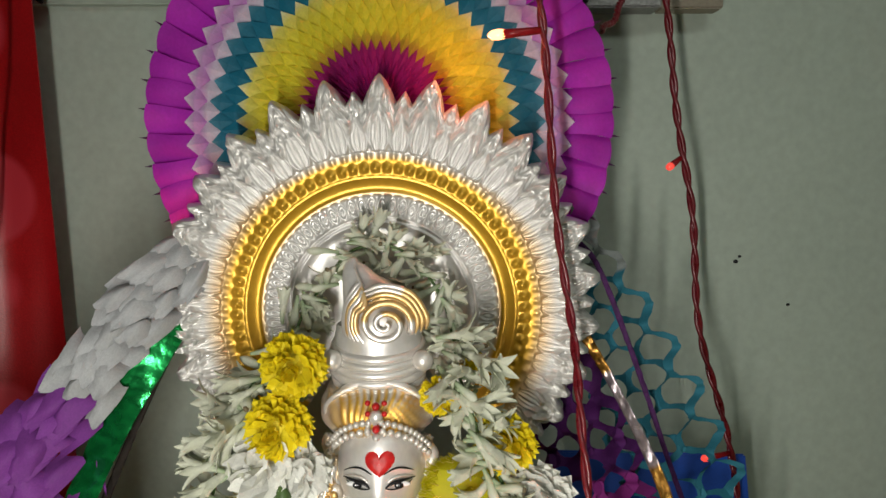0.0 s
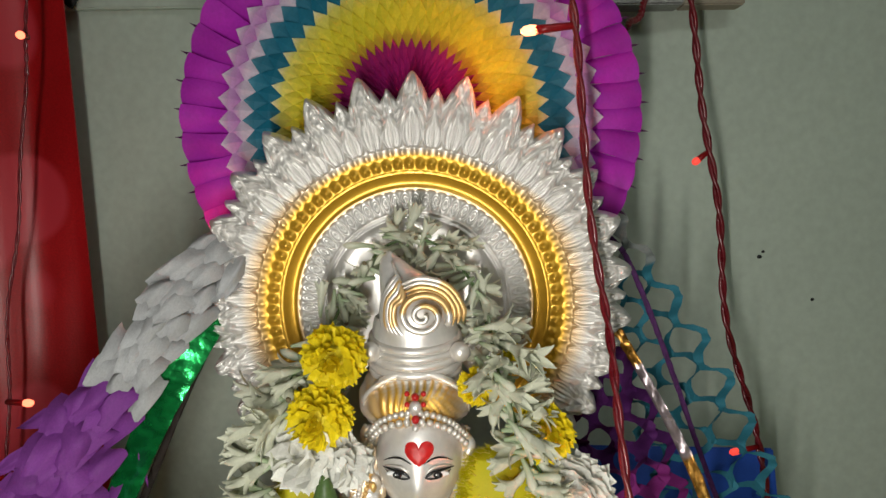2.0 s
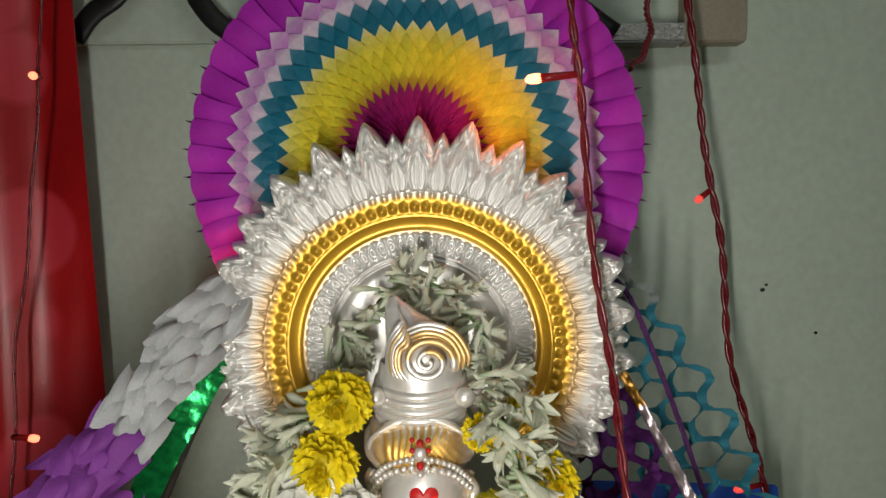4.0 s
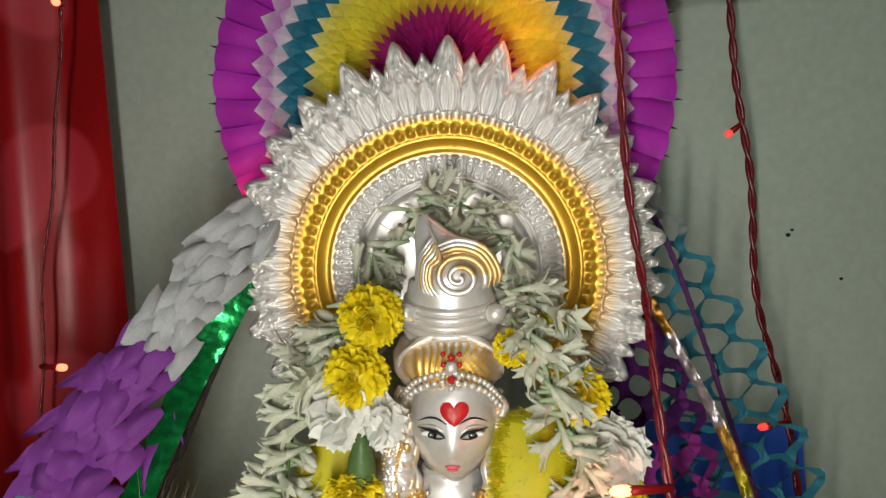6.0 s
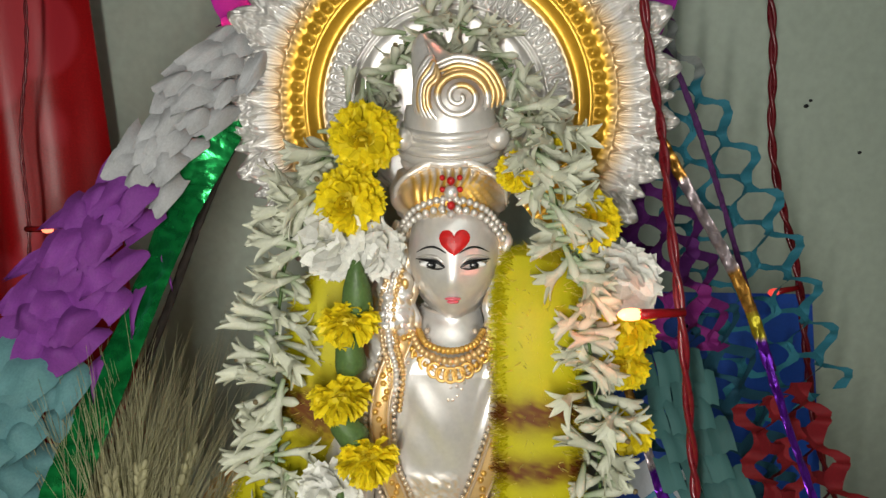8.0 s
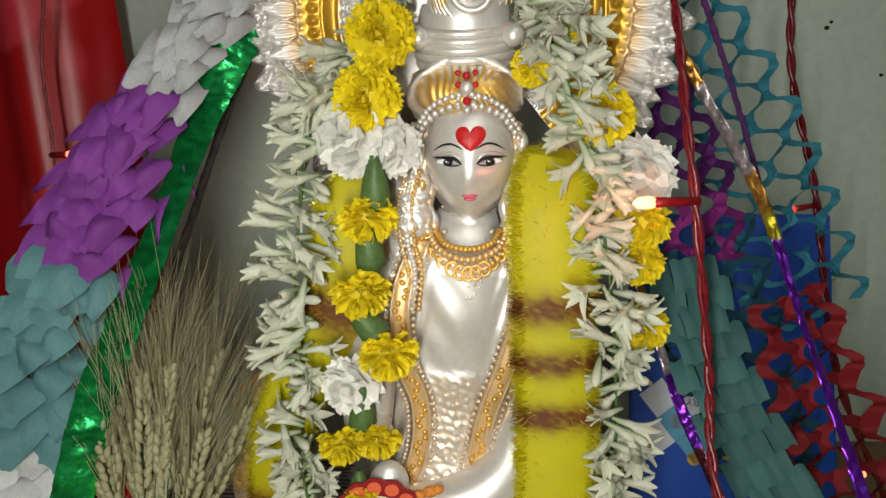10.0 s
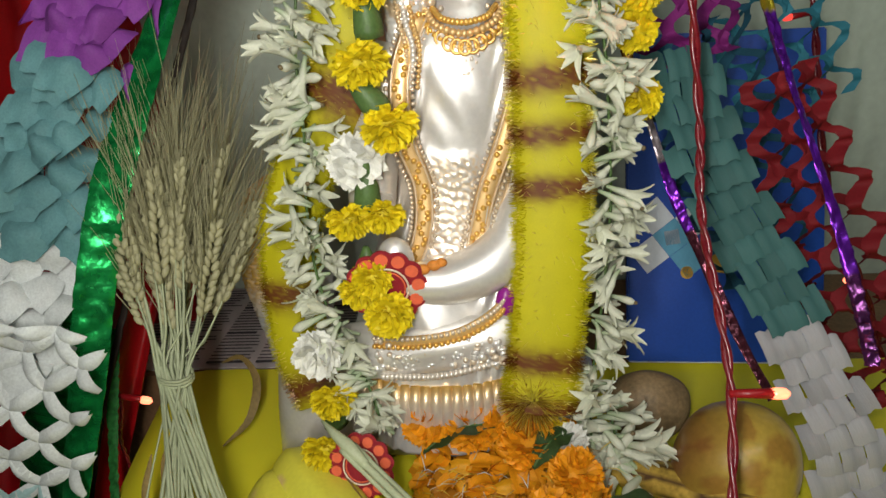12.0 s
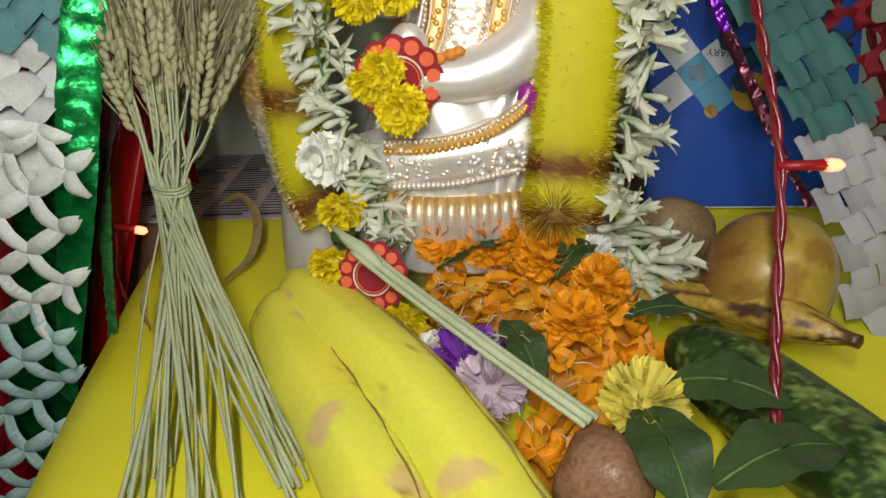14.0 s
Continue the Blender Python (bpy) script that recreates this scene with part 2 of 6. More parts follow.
def halo_relief(g):
    """The round halo: dish, arcade of loops, gilded band, beads, teardrop spokes and a rim of scrolled leaves."""
    leaf, start, end, nt = 13.4, -52.0, 232.0, 1260
    fixed = [0.076 * i / 12 for i in range(1, 13)] + [0.076 + 0.0075 * i / 8 for i in range(1, 9)] + [0.0835 + 0.017 * i / 18 for i in range(1, 19)] + [0.1005 + 0.0165 * i / 10 for i in range(1, 11)] + [0.117 + 0.02 * i / 24 for i in range(1, 25)]
    knobs = ((0.08, 0.88, 0.003, 0.004), (0.25, 0.82, 0.0034, 0.006), (0.44, 0.74, 0.0024, 0.004), (0.06, 0.70, 0.002, 0.004), (0.3, 0.47, 0.0024, 0.0045), (0.0, 0.80, 0.0036, 0.006), (0.0, 0.60, 0.003, 0.005), (0.13, 0.70, 0.0026, 0.0048), (0.2, 0.55, 0.003, 0.0055), (0.3, 0.66, 0.0026, 0.005), (0.5, 0.86, 0.0032, 0.006), (0.5, 0.64, 0.0034, 0.0055), (0.39, 0.50, 0.0026, 0.0045), (0.1, 0.45, 0.0024, 0.004))
    rows = []
    for k in range(nt + 1):
        a = start + (end - start) * k / nt
        ph = ((a - 90.0) / leaf + 0.5) % 1.0 - 0.5
        ap = abs(ph)
        half = ((a - 90.0) / (leaf / 2) + 0.5) % 1.0 - 0.5
        flank = max(0.0, min(1.0, (abs(a - 90) - 30) / 35))
        rim = 0.168 + 0.009 * math.sin(radians(a)) + 0.005 * flank + (0.024 - 0.008 * flank) * max(0, 1 - (ap / 0.33) ** 1.3) ** 0.9 + 0.011 * max(0, 1 - (0.5 - ap) / 0.17)
        row = []
        for r in fixed + [0.137 + (rim - 0.137) * i / 50 for i in range(1, 51)]:
            x, z = r * math.cos(radians(a)), r * math.sin(radians(a))
            gold = 0.0
            if r < 0.0835:
                h = 0.001 + 0.003 * (r / 0.08) ** 2 + 0.0022 * hump(r - 0.0772, 0.0012) + 0.003 * hump(r - 0.0818, 0.0014)
            elif r < 0.1005:
                q = (r - 0.0915) / 0.0088
                c = ((a / 5.4) % 1.0 - 0.5) * 2
                d = math.sqrt(c * c + q * q)
                h = 0.004 + 0.0022 * hump(d - 0.74, 0.22) + 0.002 * hump(d, 0.34) + 0.0012 * hump(q - 0.98, 0.12)
            elif r < 0.117:
                q = (r - 0.1005) / 0.0165
                h = 0.0045 + 0.0065 * q + 0.0022 * hump(q - 0.1, 0.12) - 0.0022 * math.sin(math.pi * q)
            elif r < 0.137:
                q = (r - 0.1225) / 0.0052
                c = ((a / 4.466) % 1.0 - 0.5) * 2
                h = 0.0085 + 0.0027 * hump(math.sqrt(q * q + c * c), 0.66) if r < 0.1283 else 0.0085 + 0.0014 * hump(abs(c) - 1, 0.5) * hump((r - 0.1335) / 0.004, 1.0)
            else:
                s = (r - 0.137) / (rim - 0.137)
                h = 0.0095 + 0.002 * math.sin(s * 3.0)
                u = s / 0.62
                if u < 1:
                    e = abs(half) / (0.42 * max(0.0, math.sin(math.pi * min(1, (0.08 + 0.92 * u) ** 0.7))) ** 0.8 + 0.03)
                    h += (1 - u ** 4) * (0.0034 * hump(e - 0.98, 0.22) + 0.0018 * hump(e - 0.52, 0.16) + 0.0026 * hump(e, 0.2))
                if s > 0.35:
                    v = (s - 0.35) / 0.65
                    e = ap / (0.34 * (1 - v ** 1.6) + 0.03)
                    e2 = (0.5 - ap) / (0.2 * max(0.02, 1 - v ** 1.3) + 0.02)
                    h += min(1, v * 4) * (0.003 * hump(e - 0.86, 0.22) + 0.0016 * hump(e - 0.42, 0.16) + 0.002 * hump(e2 - 0.8, 0.25))
                for kp, ks, w, amp in knobs:
                    dx, dz = (ap - kp) * radians(leaf) * r, (s - ks) * (rim - 0.137)
                    h += 0.62 * amp * (0.75 + 0.7 * flank) * math.exp(-(dx * dx + dz * dz) / (w * w))
                h += 0.0016 * max(0, min(1, s * 3 - 0.9)) * math.sin(34 * ap + 11 * s + 7 * noise.noise((x * 60, z * 60, 3.0)))
                if s > 0.9:
                    h -= 0.010 * ((s - 0.9) / 0.1) ** 2
            if r > 0.0985:
                gold = min(1, (r - 0.0985) / 0.005) * (1 if r < 0.1295 else max(0, 1 - (r - 0.1295) / (0.007 + 0.014 * flank)))
            row.append(((HALO.x + x, HALO.y - h - 0.05 * max(0, r - 0.1), HALO.z + z), gold))
        rows.append(row)
    n = len(rows[0])
    v = [p for row in rows for p, _ in row]
    a = [q for row in rows for _, q in row]
    f = [(i * n + j, i * n + j + 1, (i + 1) * n + j + 1, (i + 1) * n + j) for i in range(nt) for j in range(n - 1)]
    g.add(v, f, 0, a)
    g.add([(-0.053, 0.574, 1.339)] + [rows[i][0][0] for i in range(0, nt + 1, 6)], [(0, i, i + 1) for i in range(1, nt // 6 + 1)])
    rim_v = [rows[i][-1][0] for i in range(nt + 1)]
    g.add(rim_v + [(x, 0.585, z) for x, y, z in rim_v], [(i + 1, i, i + nt + 1, i + nt + 2) for i in range(nt)])
    g.add([(-0.053, 0.585, 1.339)] + [(x, 0.585, z) for x, y, z in rim_v[::3]], [(0, i + 1, i) for i in range(1, nt // 3)])


def bead_row(g, pts, n, r, gold, slot=0):
    for p in smooth_path(pts, n):
        g.add(*ball(p, r, 7, 5), slot, gold)


def face(g):
    c = Vector((-0.047, 0.5, 1.233))
    v, f = ball(c, (0.034, 0.037, 0.05), 40, 32)
    out = []
    for p in v:
        d = p - c
        if d.y < 0:
            d.x *= 1 - 0.31 * max(0, -d.z / 0.05) ** 1.7
            w = math.exp(-(d.x / 0.0045) ** 2)
            if -0.02 < d.z < 0.012:
                d.y -= 0.006 * w * (1 - (d.z + 0.02) / 0.032) * math.sin(min(1, (d.z + 0.02) / 0.006) * 1.57)
            for sx in (-1, 1):
                d.y += 0.0025 * math.exp(-((d.x - sx * 0.0145) / 0.008) ** 2 - ((d.z - 0.003) / 0.006) ** 2)
            d.y -= 0.0025 * math.exp(-(d.x / 0.007) ** 2 - ((d.z + 0.028) / 0.004) ** 2)
            d.y -= 0.003 * math.exp(-(d.x / 0.008) ** 2 - ((d.z + 0.041) / 0.006) ** 2)
        out.append(c + d)
    g.add(out, f)

    def front(x, z):
        k = 1 - (x / 0.034) ** 2 - ((z - c.z) / 0.05) ** 2
        return c.y - 0.037 * math.sqrt(max(0.05, k))
    for sx in (-1, 1):
        ex, ez = sx * 0.0150, c.z - 0.001
        y = front(ex, ez)
        g.add(*ball((c.x + ex, y + 0.0018, ez), (0.0088, 0.0024, 0.0024), 14, 8), 3)
        g.add(*ball((c.x + ex, y - 0.0002, ez - 0.0004), (0.0036, 0.0019, 0.0026), 12, 8), 2)
        g.add(*ball((c.x + ex - 0.0012, y - 0.0018, ez + 0.0004), (0.0007, 0.0006, 0.0007), 8, 5), 3)
        under = [(c.x + sx * x, front(sx * x, z) - 0.0004, z) for x, z in ((0.0058, ez - 0.0016), (0.011, ez - 0.0027), (0.018, ez - 0.0022), (0.0245, ez + 0.0012))]
        g.add(*tube(smooth_path(under, 9), [0.0002, 0.0005, 0.0006, 0.0006, 0.0006, 0.0005, 0.0005, 0.0004, 0.0002], 6), 2)
        fold = [(c.x + sx * x, front(sx * x, z) + 0.0004, z) for x, z in ((0.0055, ez + 0.001), (0.011, ez + 0.0054), (0.018, ez + 0.0058), (0.025, ez + 0.0034))]
        g.add(*tube(smooth_path(fold, 9), [0.0004, 0.0009, 0.0011, 0.0012, 0.0012, 0.0011, 0.001, 0.0007, 0.0004], 8), 0, 0.05)
        lid = [(c.x + sx * x, front(sx * x, z) - 0.0006, z) for x, z in ((0.0055, ez - 0.0012), (0.010, ez + 0.002), (0.016, ez + 0.0028), (0.0265, ez + 0.0022))]
        g.add(*tube(smooth_path(lid, 9), [0.0005, 0.0009, 0.0012, 0.0013, 0.0013, 0.0013, 0.0011, 0.0008, 0.0003], 6), 2)
        brow = [(c.x + sx * x, front(sx * x, z) - 0.0003, z) for x, z in ((0.0045, ez + 0.009), (0.012, ez + 0.0125), (0.019, ez + 0.0115), (0.026, ez + 0.007))]
        g.add(*tube(smooth_path(brow, 9), [0.0003, 0.0006, 0.0007, 0.0008, 0.0008, 0.0007, 0.0006, 0.0004, 0.0002], 6), 2)
        g.add(*ball((c.x + sx * 0.036, 0.493, 1.212), (0.0065, 0.004, 0.0085), 12, 8), 0, 0.2)
        g.add(*ball((c.x + sx * 0.036, 0.4885, 1.212), (0.003, 0.002, 0.0045), 10, 6), 0, 0.8)
    y = front(0, 1.208) - 0.0015
    g.add(*ball((c.x, y - 0.0008, 1.2075), (0.006, 0.0018, 0.0013), 12, 6), 5)
    g.add(*ball((c.x, y - 0.0006, 1.2052), (0.0045, 0.0020, 0.0014), 12, 6), 5)
    # red mark on the brow
    mark = []
    for q in (0.02, 0.4, 0.75, 1.0):
        for k in range(32):
            w = 2 * math.pi * k / 32
            x = 0.0007 * q * 16 * math.sin(w) ** 3
            z = 1.2485 + 0.0007 * q * (13 * math.cos(w) - 5 * math.cos(2 * w) - 2 * math.cos(3 * w) - math.cos(4 * w))
            mark.append((c.x + 0.001 + x, front(x, z) - (0.0012 if q < 0.9 else 0.0), z))
    g.add(mark, [(i * 32 + k, i * 32 + (k + 1) % 32, (i + 1) * 32 + (k + 1) % 32, (i + 1) * 32 + k) for i in range(3) for k in range(32)], 1)


def statue():
    g = Geo()
    halo_relief(g)
    face(g)
    cx = -0.049
    # hair roll with combed strands, gilded over the brow
    c = Vector((cx - 0.001, 0.515, 1.277))
    v, f = ball(c, (0.045, 0.045, 0.030), 220, 40)
    out, paint = [], []
    for p in v:
        d = p - c
        a = math.atan2(d.z + 0.02, d.x)
        strand = math.cos(44 * a + 9 * math.sin(d.z * 90) + 3 * noise.noise((d.x * 40, 1, d.z * 40)))
        out.append(c + d * (1 + 0.022 * strand + 0.05 * noise.noise(d * 45)))
        paint.append(max(0, min(1, (p.z - 1.262) / 0.008)) * max(0.0, min(1, (1.302 + 0.006 * strand - p.z) / 0.014)) * (0.92 + 0.08 * strand) * max(0.15, 1 - (d.x / 0.043) ** 4))
    g.add(out, f, 0, paint)
    for sx in (-1, 1):
        for k in range(6):
            arc = [(cx + sx * (0.004 + 0.003 * k), 0.482 + 0.001 * k, 1.303 - 0.0015 * k), (cx + sx * (0.02 + 0.002 * k), 0.485, 1.3005 - 0.0015 * k), (cx + sx * (0.033 + 0.0012 * k), 0.49, 1.2905 - 0.0015 * k), (cx + sx * 0.041, 0.499, 1.273 - 0.001 * k)]
            g.add(*tube(smooth_path(arc, 16), [0.0006, 0.0012, 0.0018] + [0.002] * 8 + [0.0016, 0.0012, 0.0008, 0.0005, 0.0003], 7), 0, 0.3 if k in (2, 4) else 0.04)
        g.add(*ball((cx + sx * 0.034, 0.49, 1.318), (0.008, 0.007, 0.008), 16, 10), 0, 0.05)
    # topknot: rings of wound hair, a coil in front and a lobe that leans aside
    axis = [(cx, 0.515, 1.292), (cx, 0.512, 1.304), (cx - 0.001, 0.512, 1.316), (cx - 0.001, 0.512, 1.331), (cx - 0.001, 0.512, 1.347), (cx - 0.008, 0.513, 1.36), (cx - 0.015, 0.515, 1.372), (cx - 0.02, 0.516, 1.384), (cx - 0.021, 0.516, 1.392)]
    g.add(*tube(smooth_path(axis, 60), [0.001 * r for r in np.interp(np.linspace(0, 8, 60), range(9), (32, 32, 33.5, 34, 31, 23, 15, 9, 2))], 48, 0.8))
    for z, r in ((1.3015, 0.0335), (1.308, 0.035), (1.3145, 0.0355), (1.3205, 0.035), (1.326, 0.0335)):
        ring = [(cx - 0.001 + r * math.cos(a), 0.512 - 0.82 * r * math.sin(a), z - 0.007 * math.sin(a)) for a in np.linspace(-0.2, math.pi + 0.2, 30)]
        g.add(*tube(ring, 0.0034, 10), 0, 0.03)
    ox, oz = cx + 0.0065, 1.3465
    coil = []
    for k in range(64):
        a, r = 0.9 - k * 0.22, 0.0012 + 0.00030 * k
        coil.append((ox + r * math.cos(a), 0.4815 + 9.0 * r * r, oz + 0.9 * r * math.sin(a)))
    g.add(*tube(coil, [0.0016 + 0.00002 * k for k in range(64)], 10), 0, [(0.75 if p[2] > oz + 0.003 and k > 24 else 0.05) for k, p in enumerate(coil) for _ in range(10)])
    for k in range(6):
        q = 0.0225 + 0.0034 * k
        arm = [(cx - 0.018 + 0.0015 * k, 0.503, 1.386 - 0.003 * k)] + [(ox + q * math.cos(a) * (1 - 0.04 * k), 0.4845 + 7.0 * q * q, oz + 0.92 * q * math.sin(a)) for a in (2.3, 2.8, 3.4, 4.0, 4.5 - 0.1 * k)]
        path = smooth_path(arm, 34)
        g.add(*tube(path, [0.0024 * min(1, 0.3 + i / 8, 0.25 + (33 - i) / 9) for i in range(34)], 9), 0, [(0.7 if k in (0, 1, 3) and 1.338 < p.z < 1.372 else 0.04) for p in path for _ in range(9)])
    for k in range(4):
        q = 0.0205 + 0.0034 * k
        arm = [(ox + q * math.cos(a), 0.4845 + 7.0 * q * q, oz + 0.9 * q * math.sin(a)) for a in (2.2, 1.6, 0.9, 0.2, -0.5 + 0.1 * k)]
        path = smooth_path(arm, 26)
        g.add(*tube(path, [0.0022 * min(1, 0.3 + i / 6, 0.3 + (25 - i) / 6) for i in range(26)], 9), 0, [(0.75 if k in (0, 1) or p.x > ox + 0.012 else 0.1) * (p.z > 1.34) for p in path for _ in range(9)])
    for sx in (-1, 1):
        for k in range(4):
            lock = [(cx + sx * (0.032 + 0.002 * k), 0.5, 1.256), (cx + sx * (0.033 + 0.0025 * k), 0.499 - 0.001 * k, 1.235), (cx + sx * (0.03 + 0.003 * k), 0.497 - 0.002 * k, 1.205), (cx + sx * (0.027 + 0.004 * k), 0.49 - 0.002 * k, 1.178)]
            path = smooth_path(lock, 30)
            g.add(*tube([p + Vector((0.0018 * math.sin(i * 0.75 + k), 0.001 * math.cos(i * 0.75), 0)) for i, p in enumerate(path)], 0.0042, 10), 0, [0.45 * (math.sin(i * 0.7 + k * 2) > 0.2) for i in range(30) for _ in range(10)])
    # tiara: beads along the brow, red jewel
    for z0, r, n in ((1.268, 0.0028, 19), (1.2745, 0.0026, 23)):
        bead_row(g, [(cx - 0.038, 0.492, z0 - 0.022), (cx - 0.024, 0.474, z0 - 0.004), (cx, 0.4675, z0 + 0.004), (cx + 0.024, 0.474, z0 - 0.004), (cx + 0.038, 0.492, z0 - 0.022)], n, r, 0.05)
    for z, r, slot in ((1.291, 0.003, 1), (1.283, 0.005, 0), (1.274, 0.003, 1), (1.268, 0.003, 0)):
        g.add(*ball((cx + 0.001, 0.4655, z), (r, 0.004, r), 10, 6), slot, 0.0)
        for sx in (-1, 1):
            g.add(*ball((cx + 0.001 + sx * 0.006, 0.4665, z + 0.002), 0.0021, 8, 6), 1 if z > 1.28 else 0, 0.1)
    # body
    axis = [(-0.048, 0.522, 1.205), (-0.048, 0.52, 1.19), (-0.05, 0.514, 1.178), (-0.053, 0.516, 1.163), (-0.055, 0.516, 1.145), (-0.058, 0.514, 1.11), (-0.062, 0.512, 1.07), (-0.066, 0.51, 1.03), (-0.068, 0.508, 0.99), (-0.07, 0.505, 0.95), (-0.075, 0.50, 0.90), (-0.08, 0.50, 0.85), (-0.08, 0.50, 0.80)]
    rad = (20, 21, 27, 60, 68, 64, 58, 56, 62, 75, 85, 95, 100)
    pts = smooth_path(axis, 230)
    rr = [0.001 * r for r in np.interp(np.linspace(0, 12, 230), range(13), rad)]
    v, f = tube(pts, rr, 150, 0.68)
    carve = []
    for p in v:
        mid = -0.050 - 0.1 * (1.17 - p.z)
        off = abs(p.x - mid)
        panel = max(0, min(1, (0.021 - off) / 0.003)) * max(0, min(1, (1.068 - p.z) / 0.008)) * max(0, min(1, (p.z - 0.95) / 0.008))
        cell = Vector((((p.x - mid) / 0.0105 + 0.5 * (int(p.z / 0.009) % 2)) % 1.0 - 0.5, (p.z / 0.009) % 1.0 - 0.5))
        scroll = 0.5 + 0.5 * math.cos(cell.length * 17 + noise.noise((p.x * 120, 2.0, p.z * 120)) * 1.5)
        fold = 0.0022 * math.sin((p.x - 0.35 * (p.z - 1.0)) * 520 + 3 * noise.noise((p.x * 20, 0, p.z * 14)))
        d = panel * (0.0024 * scroll) + (1 - panel) * (0.0045 * noise.noise((p.x * 40 + p.z * 25, 1, p.z * 9)) + fold * max(0, min(1, (off - 0.024) / 0.008)))
        carve.append(min(1, max(0.5 * panel * (1 - scroll), 0.8 * max(0, min(1, (off - 0.033) / 0.012)) * (p.z > 0.985) * (0.6 + 0.8 * noise.noise((p.x * 60, 4, p.z * 25))))))
        p.y -= d if p.y < 0.51 else 0
    g.add(v, f, 0, carve)
    for z, r in ((1.196, 0.0215), (1.19, 0.0225)):
        g.add(*tube([(cx + r * math.cos(a), 0.512 - 0.7 * r * math.sin(a), z - 0.003 * math.sin(a)) for a in np.linspace(0, math.pi, 14)], 0.0014, 6), 0, 0.1)
    # necklaces
    for k, (w, drop, r, gold) in enumerate(((0.024, 0.008, 0.0028, 0.9), (0.03, 0.016, 0.0032, 0.7), (0.034, 0.026, 0.0026, 0.95), (0.028, 0.036, 0.0022, 0.1), (0.018, 0.046, 0.0024, 0.3))):
        bead_row(g, [(cx - w, 0.488, 1.176), (cx - w * 0.7, 0.477, 1.174 - drop * 0.6), (cx, 0.4725, 1.174 - drop), (cx + w * 0.7, 0.477, 1.174 - drop * 0.6), (cx + w, 0.488, 1.176)], 22 - k, r, gold)
    for k in range(11):
        w = -1 + 2 * k / 10
        at = Vector((cx + 0.03 * w, 0.4705 + 0.012 * w * w, 1.148 + 0.02 * w * w))
        g.add(*tube([at + Vector((0.0046 * math.cos(q), 0.001 * math.sin(q), 0.0052 * math.sin(q))) for q in np.linspace(0, 6.3, 14)], 0.0014, 6), 0, 0.85)
        g.add(*ball(at, 0.0019, 7, 5), 0, 0.3)
    for sx in (-1, 1):
        for off, r, gold in ((0.0, 0.0027, 0.05), (0.0052, 0.0022, 0.55), (-0.005, 0.0022, 0.75)):
            bead_row(g, [(cx + sx * (0.041 + off), 0.49, 1.222), (cx + sx * (0.047 + off), 0.485, 1.196), (cx + sx * (0.045 + off), 0.478, 1.17), (cx + sx * (0.04 + off), 0.4735, 1.148), (cx + sx * (0.043 + off), 0.471, 1.12)], 30, r, gold)
    # shawl borders: gilded bands between rows of beads
    for edge in (((-0.084, 0.484, 1.172), (-0.1, 0.472, 1.13), (-0.1, 0.471, 1.08), (-0.088, 0.4725, 1.04), (-0.09, 0.4685, 1.0), (-0.105, 0.464, 0.965)),
                 ((-0.016, 0.484, 1.172), (-0.006, 0.475, 1.13), (-0.018, 0.4735, 1.08), (-0.036, 0.471, 1.03), (-0.046, 0.468, 0.99), (-0.055, 0.462, 0.96))):
        path = smooth_path(edge, 40)
        g.add(*tube(path, 0.0088, 10, 0.35), 0, 0.72)
        for off in (-0.0065, 0.0065):
            g.add(*tube([p + s * off + u * 0.0022 for p, t, s, u in frames_along(path)], 0.0012, 6), 0, 0.45)
        for off in (-0.0105, 0.0105, 0.0):
            for i, (p, t, s, u) in enumerate(frames_along(smooth_path(edge, 46))):
                wob = 0.0035 * math.sin(i * 1.3) if off == 0.0 else 0
                g.add(*ball(p + s * (off + wob) + u * 0.0028, 0.0021 if off else 0.0026, 6, 4), 0, 0.35 if off else 0.9)
    # ornate panel on the lap of the shawl, carved with small scrolls
    rnd = random.Random(4)
    for sx in (-1, 1):
        lock = smooth_path([(cx + sx * 0.036, 0.51, 1.232), (cx + sx * 0.043, 0.5, 1.205), (cx + sx * 0.046, 0.495, 1.18), (cx + sx * 0.05, 0.492, 1.15)], 40)
        lv, lf = tube(lock, [0.001 * r for r in np.interp(np.linspace(0, 3, 40), range(4), (12, 17, 19, 12))], 40, 0.7)
        g.add([q + Vector((0, -0.008 * abs(noise.noise((q.x * 150, 1.0, q.z * 150))), 0)) for q in lv], lf, 0, [0.5 * (abs(noise.noise((q.x * 60, 5.0, q.z * 60))) > 0.3) for q in lv])
    # long loose folds beside the panel
    for k in range(9):
        x0 = -0.014 + 0.004 * k
        fold = [(x0, 0.478 + 0.003 * k, 1.14 - 0.004 * k), (x0 - 0.008, 0.476 + 0.002 * k, 1.08), (x0 - 0.02, 0.472 + 0.002 * k, 1.03), (x0 - 0.028, 0.47 + 0.002 * k, 0.985)]
        g.add(*tube(smooth_path(fold, 14), 0.004, 7), 0, 0.55 if k in (2, 3, 5) else 0.1)
    # arms: a forearm laid across, an upper arm on each side
    g.add(*tube(smooth_path([(-0.002, 0.51, 1.13), (0.006, 0.5, 1.06), (-0.01, 0.482, 1.0), (-0.032, 0.464, 0.974), (-0.068, 0.455, 0.962), (-0.1, 0.45, 0.964), (-0.122, 0.448, 0.97)], 40), [0.001 * r for r in np.interp(np.linspace(0, 6, 40), range(7), (20, 23, 25, 24, 21, 16, 9))], 24))
